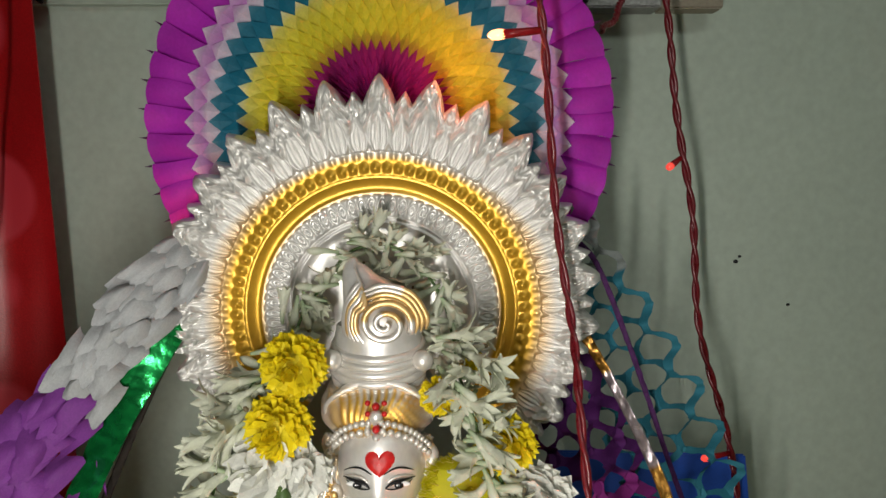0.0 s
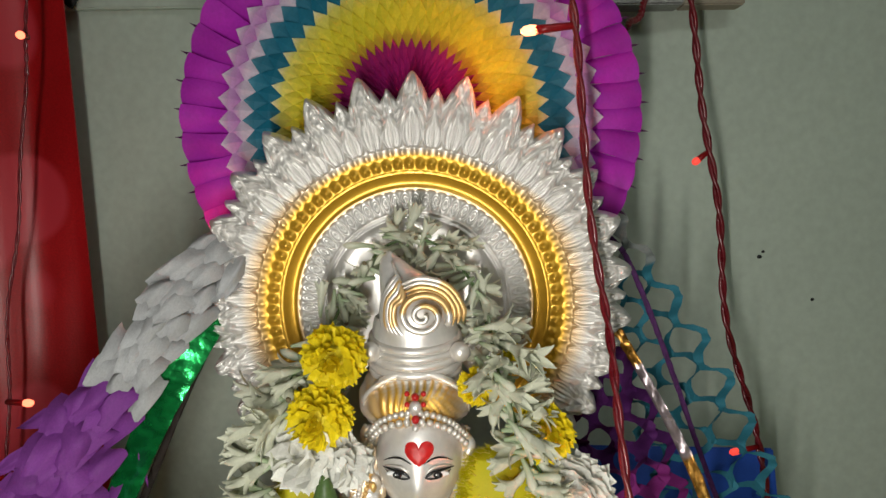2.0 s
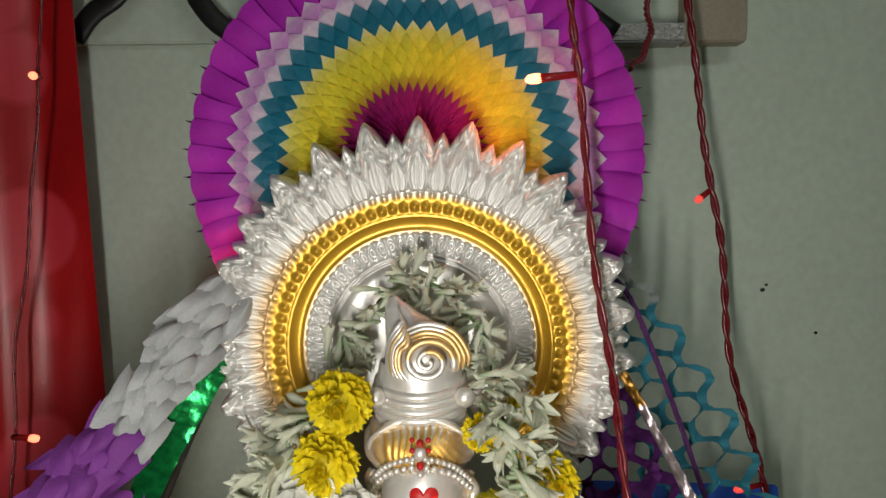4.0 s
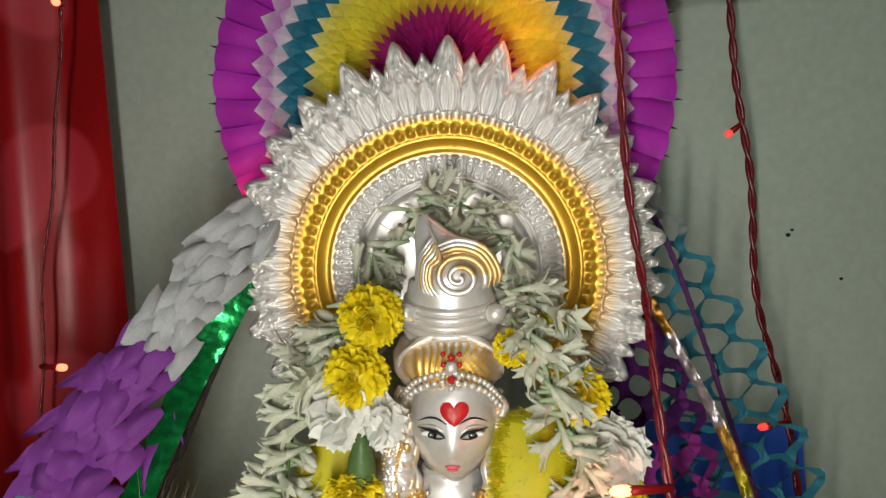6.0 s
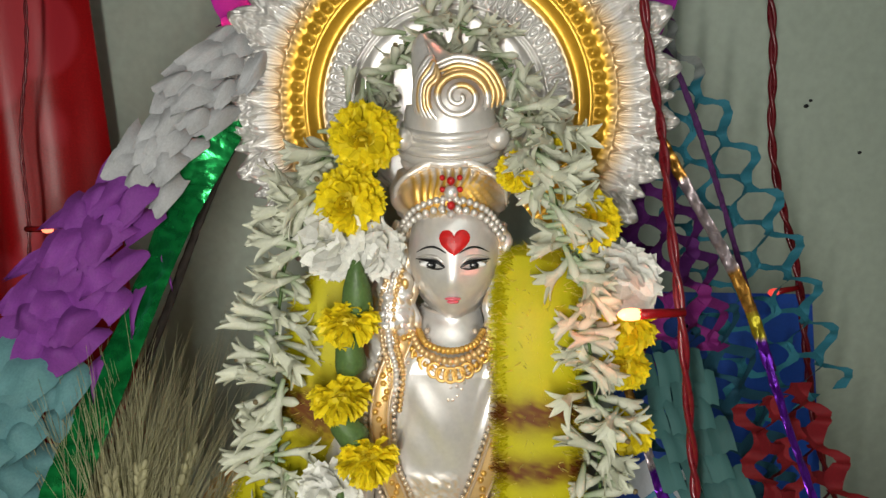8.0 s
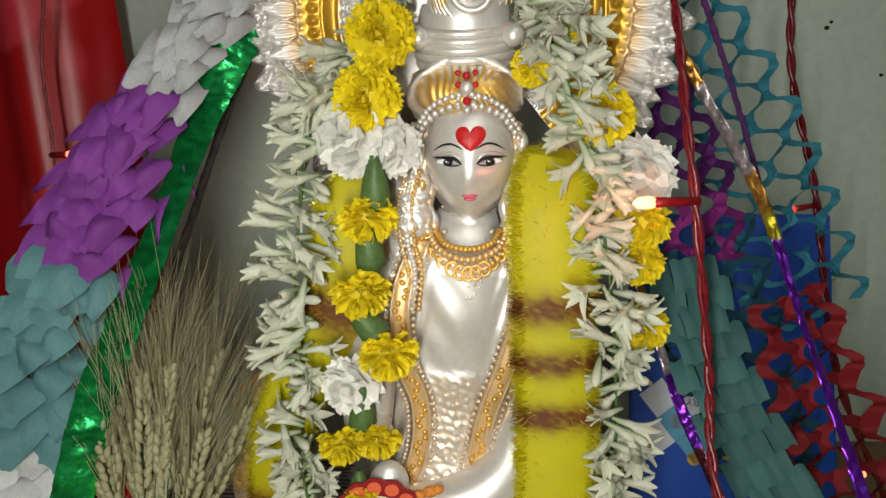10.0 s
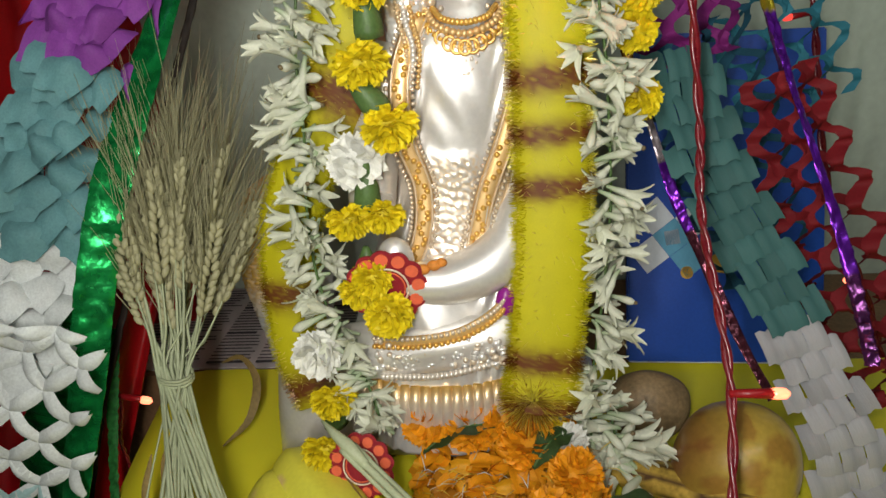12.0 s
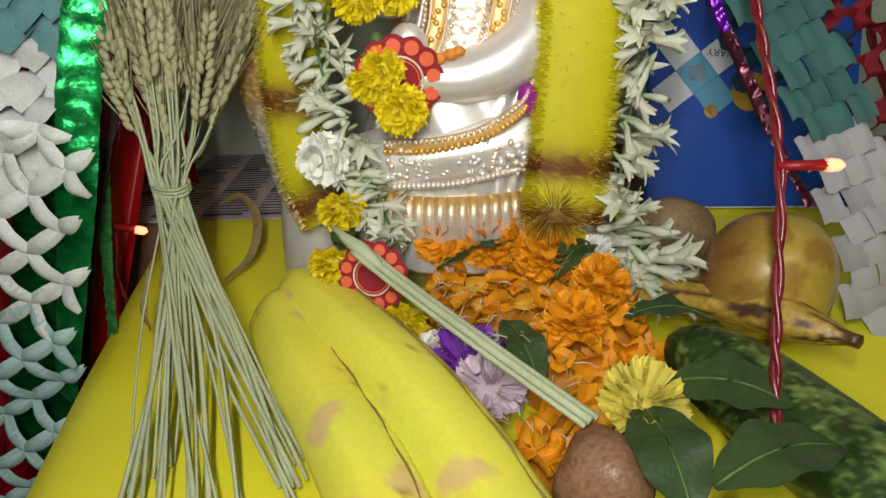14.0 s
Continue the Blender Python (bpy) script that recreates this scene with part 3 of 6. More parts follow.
    g.add(*tube(smooth_path([(-0.105, 0.5, 1.15), (-0.125, 0.49, 1.08), (-0.13, 0.47, 1.03), (-0.12, 0.45, 1.02)], 24), [0.001 * r for r in np.interp(np.linspace(0, 3, 24), range(4), (20, 22, 20, 14))], 20), 0, 0.05)
    g.add(*ball((-0.112, 0.446, 0.985), (0.016, 0.012, 0.02), 14, 10))
    # folded legs and the gilded hem
    g.add(*tube(smooth_path([(0.03, 0.49, 0.905), (-0.02, 0.47, 0.908), (-0.08, 0.465, 0.9), (-0.14, 0.468, 0.89), (-0.18, 0.485, 0.885)], 30), [0.001 * r for r in np.interp(np.linspace(0, 4, 30), range(5), (20, 28, 30, 28, 20))], 24, ridge=0.05, ridges=9), 0, 0.03)
    for dz, r, gold in ((0.032, 0.0028, 0.7), (-0.012, 0.0032, 0.15), (0.022, 0.002, 0.5)):
        bead_row(g, [(-0.13, 0.44 + (0.012 if dz > 0.02 else 0), 0.888 + dz * 0.8), (-0.08, 0.433 + (0.014 if dz > 0.02 else 0), 0.892 + dz * 0.8), (-0.03, 0.44 + (0.014 if dz > 0.02 else 0), 0.9 + dz * 0.8)], 26, r, gold)
    for k in range(30):
        a = math.pi * (0.08 + 0.84 * k / 29)
        x, y = -0.08 + 0.1 * math.cos(a), 0.515 - 0.075 * math.sin(a)
        g.add(*tube([(x, y, 0.868), (x, y - 0.006, 0.855), (x, y - 0.004, 0.835), (x, y + 0.004, 0.818)], [0.005, 0.0075, 0.007, 0.005], 8), 0, [0.9] * 8 + [0.35] * 8 + [0.0] * 16)
    for k in range(90):
        x, z = rnd.uniform(-0.135, -0.025), rnd.uniform(0.885, 0.915)
        g.add(*ball((x, 0.4375 + 0.15 * abs(z - 0.9), z), (rnd.uniform(0.002, 0.0045), 0.003, rnd.uniform(0.002, 0.004)), 7, 5), 0, rnd.choice((0.0, 0.0, 0.3)))
    g.add(*ball((-0.022, 0.446, 0.945), (0.009, 0.006, 0.013), 12, 8), 6)
    hem = [(-0.135, 0.444, 0.912), (-0.1, 0.437, 0.914), (-0.06, 0.436, 0.922), (-0.03, 0.442, 0.938), (-0.018, 0.45, 0.955)]
    g.add(*tube(smooth_path(hem, 30), 0.0055, 10, 0.5), 0, 0.75)
    bead_row(g, [(x, y - 0.003, z + 0.004) for x, y, z in hem], 34, 0.0022, 0.3)
    bead_row(g, [(x, y - 0.003, z - 0.004) for x, y, z in hem], 34, 0.0024, 0.9)
    skirt = smooth_path([(-0.2, 0.508, 0.95), (-0.21, 0.502, 0.885), (-0.213, 0.498, 0.82), (-0.21, 0.495, 0.757)], 24)
    g.add(*tube(skirt, [0.02 + 0.02 * i / 23 for i in range(24)], 24, 0.8), 0, 0.02)
    # pedestal and the carved side piece
    g.add(*box((-0.205, 0.478, 0.7535), (0.06, 0.60, 0.83), 0.014))
    g.add(*box((-0.21, 0.474, 0.822), (0.065, 0.605, 0.842), 0.008))
    side = smooth_path([(-0.215, 0.53, 0.83), (-0.225, 0.528, 0.88), (-0.236, 0.526, 0.94), (-0.238, 0.528, 0.985), (-0.23, 0.53, 1.02), (-0.226, 0.535, 1.038)], 150)
    v, f = tube(side, [0.001 * r for r in np.interp(np.linspace(0, 5, 150), range(6), (34, 32, 33, 31, 24, 6))], 72, 0.6)
    paint = []
    for k, p in enumerate(v):
        c = side[k // 72]
        a = math.atan2(p.y - c.y, p.x - c.x)
        cell = Vector(((a * 2.4 + 0.5 * (int(p.z / 0.016) % 2)) % 1.0 - 0.5, (p.z / 0.016) % 1.0 - 0.5))
        scroll = 0.5 + 0.5 * math.cos(cell.length * 15 + math.atan2(cell.y, cell.x))
        d = (p - c).normalized() * 0.0045 * scroll
        p.x, p.y = p.x + d.x, p.y + d.y
        paint.append(max(0.0, min(1.0, (p.z - 0.9) / 0.04)) * (0.5 + 0.5 * scroll))
    g.add(v, f, 0, paint)
    # sandal paste daubed on the arm and a purple jewel at the hip
    for dx, dz, r in ((0, 0, 0.007), (0.011, 0.001, 0.006), (0.02, 0.004, 0.006), (0.026, 0.006, 0.005)):
        g.add(*ball((-0.1 + dx, 0.4385 + 0.1 * dx, 0.978 + dz), (r, 0.004, r * 0.75), 10, 6), 4)
    me = g.mesh("statue", [PEARL, RED_PAINT, BLACK_PAINT, WHITE_PAINT, SANDAL, PINK_PAINT, PURPLE_PAINT], "gilding")
    return thing("statue", "pearl-white and gold painted plaster goddess statue with a large round halo", "statue", data=me)


statue()


# ---- the table ----
def table():
    t = thing("table", "low table covered with a bright yellow cloth", "table", (0, 0.35, 0))
    at = Matrix.Translation((0, -0.35, 0))
    part("tabletop", Geo().add(*box((-0.325, 0.08, 0.70), (0.5, 0.66, 0.738), 0.004)).mesh("tabletop", WOOD, smooth=False), t, "brown wooden top", at)
    for x in (-0.29, 0.44):
        for y in (0.14, 0.6):
            part("leg", Geo().add(*tube([(x, y, 0), (x, y, 0.05), (x, y, 0.702)], [0.018, 0.02, 0.024], 8)).mesh("leg", WOOD), t, "", at)
    rnd = random.Random(2)

    def sheet(u, v):
        # across the top, then over the left edge; the edge slants to the front
        y = 0.07 + 0.595 * v
        left = -0.33 - 0.12 * (v ** 0.8)
        if u < 0.3:
            k = u / 0.3
            z = 0.40 + 0.335 * k
            return Vector((left - 0.02 * (1 - k) + 0.012 * math.sin(v * 26 + 2) * (1 - k), y, z))
        k = (u - 0.3) / 0.7
        x = left + (0.5 - left) * k
        z = 0.7505 - 0.012 * max(0, 1 - k * 14) ** 2 + 0.0012 * noise.noise((x * 9, y * 9, 0)) + 0.0012 * noise.noise((x * 30 + y * 12, y * 9, 5))
        return Vector((x, y, z))
    v, f = grid(60, 44, sheet)
    part("tablecloth", Geo().add(*thick((v, f), (0.001, 0, -0.003))).mesh("tablecloth", CLOTH), t, "bright yellow cloth with soft creases", at)
    slab("ledge", (-0.9, 0.668, 0.60), (0.9, 0.928, 0.742), WOOD, "brown wooden ledge between table and wall", "ledge")


table()


# ---- paper decorations ----
PAPER = surface("dyed_crepe_paper", (1, 1, 1), 0.72, scale=60, var=0.16, fine=500, bump=0.12, through_light=0.28, dye="dye")
PAPER_RING = surface("dyed_honeycomb_paper", (1, 1, 1), 0.6, scale=45, var=0.12, fine=400, bump=0.08, through_light=0.3, dye="dye")
FOIL = surface("crinkled_foil", (1, 1, 1), 0.24, metal=0.72, scale=70, var=0.3, fine=130, bump=0.3, dye="dye")
CABLE = surface("dark_red_cable", (0.14, 0.006, 0.012), 0.3, scale=90, var=0.3, coat=0.4)
SOCKET = surface("red_plastic", (0.30, 0.008, 0.012), 0.35, scale=90, var=0.2, through_light=0.2)
BLUE = surface("blue_card", (0.012, 0.07, 0.40), 0.4, scale=14, var=0.12, fine=300, bump=0.05)
PRINT = surface("newsprint", (0.55, 0.48, 0.48), 0.85, scale=25, var=0.12, fine=500)
INK = surface("grey_ink", (0.07, 0.06, 0.07), 0.8, scale=90, var=0.4)
CARD_WHITE = surface("white_card", (0.62, 0.66, 0.72), 0.5, scale=60, var=0.06)
CARD_TEAL = surface("pale_blue_card", (0.10, 0.33, 0.50), 0.5, scale=60, var=0.08)
CARD_GOLD = surface("mustard_card", (0.55, 0.33, 0.04), 0.5, scale=60, var=0.08)

MAGENTA, LILAC, WHITE, TEAL, YELLOW = (0.52, 0.025, 0.54), (0.64, 0.28, 0.66), (0.85, 0.82, 0.85), (0.008, 0.17, 0.27), (0.80, 0.70, 0.04)
CREAM, CRIMSON = (0.85, 0.83, 0.55), (0.36, 0.008, 0.17)


def shade(c, k):
    return tuple(min(1, x * k) for x in c)


def paper_fan(at, sectors=52):
    """A honeycomb paper rosette: rings of folded petals, the inner ones proud of the outer, and a border of pleats."""
    fan = thing("paper_rosette", "round honeycomb paper rosette in magenta, teal and yellow", "decoration", at)
    rnd = random.Random(7)
    shade_mix = (0.55, 0.16, 0.57)
    rings = [(0.004, 0.026, CRIMSON, CRIMSON), (0.016, 0.04, CRIMSON, CRIMSON), (0.03, 0.053, CRIMSON, CRIMSON), (0.043, 0.068, CRIMSON, (0.4, 0.03, 0.16)),
             (0.055, 0.079, (0.5, 0.3, 0.03), YELLOW), (0.066, 0.09, YELLOW, YELLOW), (0.077, 0.101, YELLOW, YELLOW), (0.088, 0.112, YELLOW, (0.74, 0.66, 0.12)), (0.098, 0.1235, YELLOW, CREAM),
             (0.108, 0.137, TEAL, TEAL), (0.124, 0.1485, TEAL, (0.10, 0.30, 0.40)), (0.139, 0.160, (0.78, 0.70, 0.80), (0.66, 0.30, 0.68)), (0.150, 0.173, shade_mix, WHITE)]
    for j, (r0, r1, c0, c1) in enumerate(rings):
        g = Geo()
        y0 = -0.034 + 0.0026 * j
        for i in range(sectors):
            a = 2 * math.pi * (i + 0.5 * (j % 2)) / sectors
            w = math.pi / sectors * 1.04
            k = rnd.uniform(0.92, 1.08)
            rm = r0 + (r1 - r0) * 0.62
            tip = r1 + rnd.uniform(-0.0012, 0.0012)
            pts = []
            for r, da, dy in ((r0, 0, 0.001), (r0, -w, 0.003), (rm, -w, 0.0022), (tip, 0, -0.0006), (rm, w, 0.0022), (r0, w, 0.003), (rm, 0, -0.0016)):
                pts.append((r * math.cos(a + da), y0 + dy + rnd.uniform(-0.0006, 0.0006), r * math.sin(a + da)))
            ca, cb = shade(c0, k), shade(c1, k)
            cm = tuple(p + (q - p) * (0.3 if j == 12 else 0.2) for p, q in zip(ca, cb))
            g.add(pts, [(0, 6, 2, 1), (2, 6, 3), (6, 4, 3), (0, 5, 4, 6)], 0, [ca, ca, cm, cb, cm, ca, cm])
        part("petal_ring", g.mesh("petal_ring", PAPER_RING, "dye", smooth=False), fan)
    variants = []
    for n in range(4):
        g = Geo()
        w = 2 * math.pi / sectors

        def pleat(u, v):
            r = 0.157 + (0.0525 + 0.0015 * math.sin(v * math.pi)) * u
            a = (v - 0.5) * w * 1.12 + 0.012 * math.sin(u * 3 + n)
            fold = 0.007 * v ** 1.6 - 0.0035 * math.sin(math.pi * v) * (1 - 0.3 * u) + 0.0015 * math.sin(u * 7 + n * 2)
            return Vector((r * math.cos(a), fold + 0.003 + 0.002 * u, r * math.sin(a)))
        v, f = grid(7, 8, pleat)
        k = (1.0, 0.9, 1.08, 0.96)[n]
        g.add(v, f, 0, [shade(MAGENTA, k) for p in v])
        g.add([(0.2085, 0.004, -0.0128), (0.2095, 0.003, -0.0105), (0.2165, 0.004, -0.0128)], [(0, 1, 2)], 0, (0.08, 0.01, 0.08))
        variants.append(g.mesh("pleat", PAPER_RING, "dye"))
    for i in range(sectors):
        part("pleat", variants[(i * 7) % 4], fan, "", Matrix.Rotation(-2 * math.pi * i / sectors, 4, "Y"))
    part("backing", Geo().add(*tube([(0, 0.016, 0), (0, 0.019, 0)], 0.15, 40, up=(0, 0, 1))).mesh("backing", BEIGE), fan, "round card backing")
    return fan


def leaf_mesh(name, colour, length, width, bulge, curl, point, seed):
    """A cut paper tongue that hangs down: -z is its tip, -y its front."""
    rnd = random.Random(seed)
    c = shade(colour, rnd.uniform(0.88, 1.1))
    g = Geo()

    def fn(u, v):
        w = width * (1 - point * max(0, u - 0.35) / 0.65) * (0.86 + 0.14 * math.sin(u * 3))
        x = (v - 0.5) * w
        y = -bulge * math.sin(math.pi * min(1, u * 1.1)) * (1 - abs(2 * v - 1) ** 1.2 * 0.8) - curl * u ** 3 + 0.0022 * math.sin(v * 11 + seed) * u
        return Vector((x, y, -length * u + 0.003 * math.sin(v * 5 + seed)))
    v, f = grid(7, 6, fn)
    g.add(*thick((v, f), (0, 0.0004, 0)), 0, c)
    return g.mesh(name, PAPER, "dye")


def even_path(ctrl, n):
    """The same curve with points at even distances."""
    fine = smooth_path(ctrl, n * 6)
    run = [0.0]
    for a, b in zip(fine, fine[1:]):
        run.append(run[-1] + (b - a).length)
    at = np.linspace(0, run[-1], n)
    return [Vector([float(np.interp(d, run, [p[k] for p in fine])) for k in range(3)]) for d in at] if n < 60 else [fine[int(np.searchsorted(run, d, side="left").clip(0, len(fine) - 1))] for d in at]


def along(path, f):
    """The place at the fraction f of a fine path, with its frame."""
    fr = frames_along(path)
    return fr[min(len(fr) - 1, max(0, int(f * (len(fr) - 1))))]


def paper_garland(label, ctrl, widths, zones, rows, across, tip=0.5, seed=1, spiky=True):
    """A thick garland of layered paper tongues along a hanging line; zones: (end, colour)."""
    path = even_path(ctrl, 200)
    g = thing("paper_garland", label, "garland", path[0])
    rnd = random.Random(seed)
    sets = []
    for _, c in zones:
        sets.append(([leaf_mesh("tongue", c, 0.037, 0.050, 0.013, 0.002, tip, seed + k) for k in range(5)], [leaf_mesh("tongue", c, 0.042, 0.026, 0.006, -0.014, 0.92, seed + 9 + k) for k in range(3)]))
    for i in range(rows):
        f = i / (rows - 1)
        p, t, s, n = along(path, f)
        w = float(np.interp(f, [k / (len(widths) - 1) for k in range(len(widths))], widths))
        zone = next((k for k, (e, _) in enumerate(zones) if f + rnd.uniform(-0.012, 0.012) <= e), len(zones) - 1)
        basis = Matrix((-s, -n, -t)).transposed()
        for j in range(across + 2):
            edge = j in (0, across + 1)
            if edge and (not spiky or zone in (0, 3) or rnd.random() < (0.15 if zone == 1 else 0.5)):
                continue
            x = (j - (across + 1) / 2 + 0.5 * (i % 2) - 0.25) / across
            if abs(x) > 0.66:
                continue
            q = p + s * (-x * w) + n * (0.016 * (1 - (2 * x) ** 2) + rnd.uniform(0, 0.004))
            lean = -x * (60 if edge else 10) + rnd.uniform(-5, 5)
            m = basis.to_4x4() @ pose(0, 0, 0, rnd.uniform(-34, -8), lean + rnd.uniform(-9, 9), (rnd.uniform(-24, 24) - x * 40) * (0.35 if zone == 3 else 1))
            m = Matrix.Translation(q - path[0]) @ m @ Matrix.Diagonal((w / 0.1 * rnd.uniform(0.75, 1.15), rnd.uniform(0.6, 1.6), rnd.uniform(0.75, 1.2), 1))
            part("tongue", rnd.choice(sets[zone][1 if edge else 0]), g, "", m)
    return g


def paper_net(label, ctrl, widths, zones, strands, cells, band=0.007, seed=3, depth=0.0):
    """Honeycomb paper pulled open: zigzag strands that touch their neighbours by turns."""
    path = even_path(ctrl, 160)
    net = thing("paper_net", label, "garland", path[0])
    rnd = random.Random(seed)
    steps = cells * 14
    for k in range(strands):
        g, v, cols = Geo(), [], []
        for i in range(steps + 1):
            f = i / steps
            p, t, s, n = along(path, f)
            w = float(np.interp(f, [q / (len(widths) - 1) for q in range(len(widths))], widths))
            z = (f * cells) % 1.0
            tri = max(-1, min(1, 1.6 * math.sin(2 * math.pi * z)))
            x = (k - (strands - 1) / 2 + 0.47 * tri * (1 if k % 2 else -1)) / strands
            c = p + s * (-x * w) + n * (0.006 * math.sin(7 * f + k) + 0.004 * math.cos(4 * math.pi * z + k) + rnd.uniform(0, 0.0004))
            col = next((cc for e, cc in zones if f <= e), zones[-1][1])
            lay = (s * math.cos(0.6) * (1 if k % 2 else -1) + n * math.sin(0.6)) * band * (0.28 + 0.3 * abs(math.cos(2 * math.pi * z)))
            v += [c - lay, c + lay]
            cols += [shade(col, 0.9 + 0.2 * ((k * 7) % 5) / 5)] * 2
        faces = [(2 * i, 2 * i + 1, 2 * i + 3, 2 * i + 2) for i in range(steps)]
        tv, tf = thick((v, faces), (0, 0.0004, 0))
        g.add(tv, tf, 0, cols + cols)
        part("strand", g.mesh("strand", PAPER, "dye"), net, "", Matrix.Translation(-path[0]))
    return net


def paper_strip(label, ctrl, widths, zones, rows, across, seed=5):
    """A closed band of small cut panels, laid like bricks."""
    path = even_path(ctrl, 160)
    band = thing("paper_band", label, "garland", path[0])
    rnd = random.Random(seed)
    size = sum((Vector(b) - Vector(a)).length for a, b in zip(ctrl, ctrl[1:])) / rows
    panels = []
    for _, c in zones:
        row = []
        for n in range(3):
            v, f = grid(5, 5, lambda u, w: Vector(((w - 0.5), -0.004 * math.sin(math.pi * u) - 0.005 * u - 0.002 * math.sin(w * 6 + n * 2), -u * size * 1.35 + 0.0015 * math.sin(w * 9 + n))))
            row.append(Geo().add(*thick((v, f), (0, 0.0005, 0)), 0, shade(c, (1.0, 0.88, 1.1)[n])).mesh("panel", PAPER, "dye"))
        panels.append(row)
    for i in range(rows):
        f = i / rows
        p, t, s, n = along(path, f)
        w = float(np.interp(f, [k / (len(widths) - 1) for k in range(len(widths))], widths))
        zone = next((k for k, (e, _) in enumerate(zones) if f <= e), len(zones) - 1)
        basis = Matrix((-s, -n, -t)).transposed().to_4x4()
        for j in range(across):
            x = (j - (across - 1) / 2 + (0.25 if i % 2 else -0.25)) / across
            m = Matrix.Translation(p + s * (-x * w) + n * (0.003 * math.sin(i * 0.7)) - path[0]) @ basis @ pose(0, 0, 0, rnd.uniform(-7, 1), rnd.uniform(-2, 2), rnd.uniform(-6, 6)) @ Matrix.Diagonal((w / across * 0.99, 1, 1, 1))
            part("panel", rnd.choice(panels[zone]), band, "", m)
    return band


def foil_ribbon(name, label, ctrl, width, zones, twist=2.0, seed=1, material=None):
    """A crumpled strip of shiny foil."""
    path = smooth_path(ctrl, 140)
    rnd = random.Random(seed)
    v, cols = [], []
    for i, (p, t, s, n) in enumerate(frames_along(path)):
        f = i / 139
        a = twist * math.sin(f * 9 + seed) * 0.35
        col = next((c for e, c in zones if f <= e), zones[-1][1])
        for j in range(5):
            x = (j / 4 - 0.5) * width
            v.append(p + s * (x * math.cos(a)) + n * (x * math.sin(a) + 0.0035 * noise.noise((i * 0.45, j * 1.7, seed)) + 0.002 * (j % 2)))
            cols.append(shade(col, rnd.uniform(0.6, 1.3)))
    f = [(i * 5 + j, i * 5 + j + 1, i * 5 + j + 6, i * 5 + j + 5) for i in range(139) for j in range(4)]
    tv, tf = thick((v, f), (0, 0.0005, 0))
    me = Geo().add(tv, tf, 0, cols + cols).mesh(name, material or FOIL, "dye")
    return thing(name, label, "ribbon", data=me)


paper_fan((-0.0595, 0.635, 1.505)).scale = (1.045, 1.0, 1.045)
# One white paper in two tones: top dimmed as shaded, bottom brightened as lit.
PURPLE, TEAL_PALE, SNOW_SHADED, VIOLET = (0.28, 0.06, 0.37), (0.15, 0.34, 0.36), (0.55, 0.56, 0.57), (0.10, 0.012, 0.14)
SNOW_LIT = (0.76, 0.79, 0.78)
paper_garland("thick paper garland in white, purple and pale teal bands", [(-0.212, 0.58, 1.388), (-0.25, 0.558, 1.345), (-0.286, 0.54, 1.295), (-0.322, 0.525, 1.235), (-0.382, 0.505, 1.125), (-0.436, 0.475, 0.995), (-0.45, 0.455, 0.95), (-0.458, 0.44, 0.92)], (0.042, 0.05, 0.058, 0.068, 0.08, 0.094, 0.102), [(0.25, SNOW_SHADED), (0.5, PURPLE), (0.78, TEAL_PALE), (1.1, SNOW_LIT)], 33, 3, 0.34, 3)
def petal_lattice(label, ctrl, width, columns, rows, zones, seed):
    """Open cut paper: nodes joined by four leaf-shaped petals each."""
    path = even_path(ctrl, 160)
    lat = thing("paper_lattice", label, "garland", path[0])
    rnd = random.Random(seed)
    step = width / columns

    def node(i, j):
        p, t, s, n = along(path, i / rows)
        return p + s * (-(j - columns / 2) * step) + n * (0.008 * math.sin(i * 1.3 + j))
    for i in range(rows):
        for j in range(columns + 1):
            if (i + j) % 2:
                continue
            for di in (-1, 1):
                for dj in (-1, 1):
                    a = node(i, j)
                    tip = j + dj < 0 or j + dj > columns
                    b = node(i + di * (0.75 if tip else 1), j + dj * (0.75 if tip else 1))
                    if tip and rnd.random() < 0.3:
                        continue
                    c = next((cc for e, cc in zones if i / rows <= e), zones[-1][1])
                    d = (b - a).normalized()
                    side = d.cross(Vector((0, -1, 0))).normalized()
                    curl = rnd.uniform(-0.012, 0.012)

                    def fn(u, v):
                        w = 0.0145 * math.sin(math.pi * min(1, 0.2 + 0.75 * u)) ** 0.8
                        return a - path[0] + (b - a) * (1.03 * u) + side * ((v - 0.5) * w) + Vector((0, -0.006 * math.sin(3.1 * u) + (curl * u * u if tip else 0) + 0.004 * (2 * v - 1) ** 2, 0))
                    part("petal", Geo().add(*thick(grid(7, 4, fn), (0, 0.0004, 0)), 0, shade(c, rnd.uniform(0.88, 1.1))).mesh("petal", PAPER, "dye"), lat)
    return lat


petal_lattice("open white and aqua paper lattice hanging below the garland", [(-0.428, 0.405, 0.955), (-0.45, 0.395, 0.88), (-0.48, 0.385, 0.78), (-0.53, 0.37, 0.6)], 0.125, 5, 15, [(0.4, SNOW_LIT), (1.1, (0.46, 0.66, 0.66))], 4)
foil_ribbon("green_foil_ribbon", "wide green foil hanging behind the paper lattice", [(-0.405, 0.46, 0.96), (-0.43, 0.445, 0.86), (-0.465, 0.43, 0.75), (-0.50, 0.42, 0.6)], 0.06, [(1, (0.008, 0.2, 0.045))], 0.6, 12)
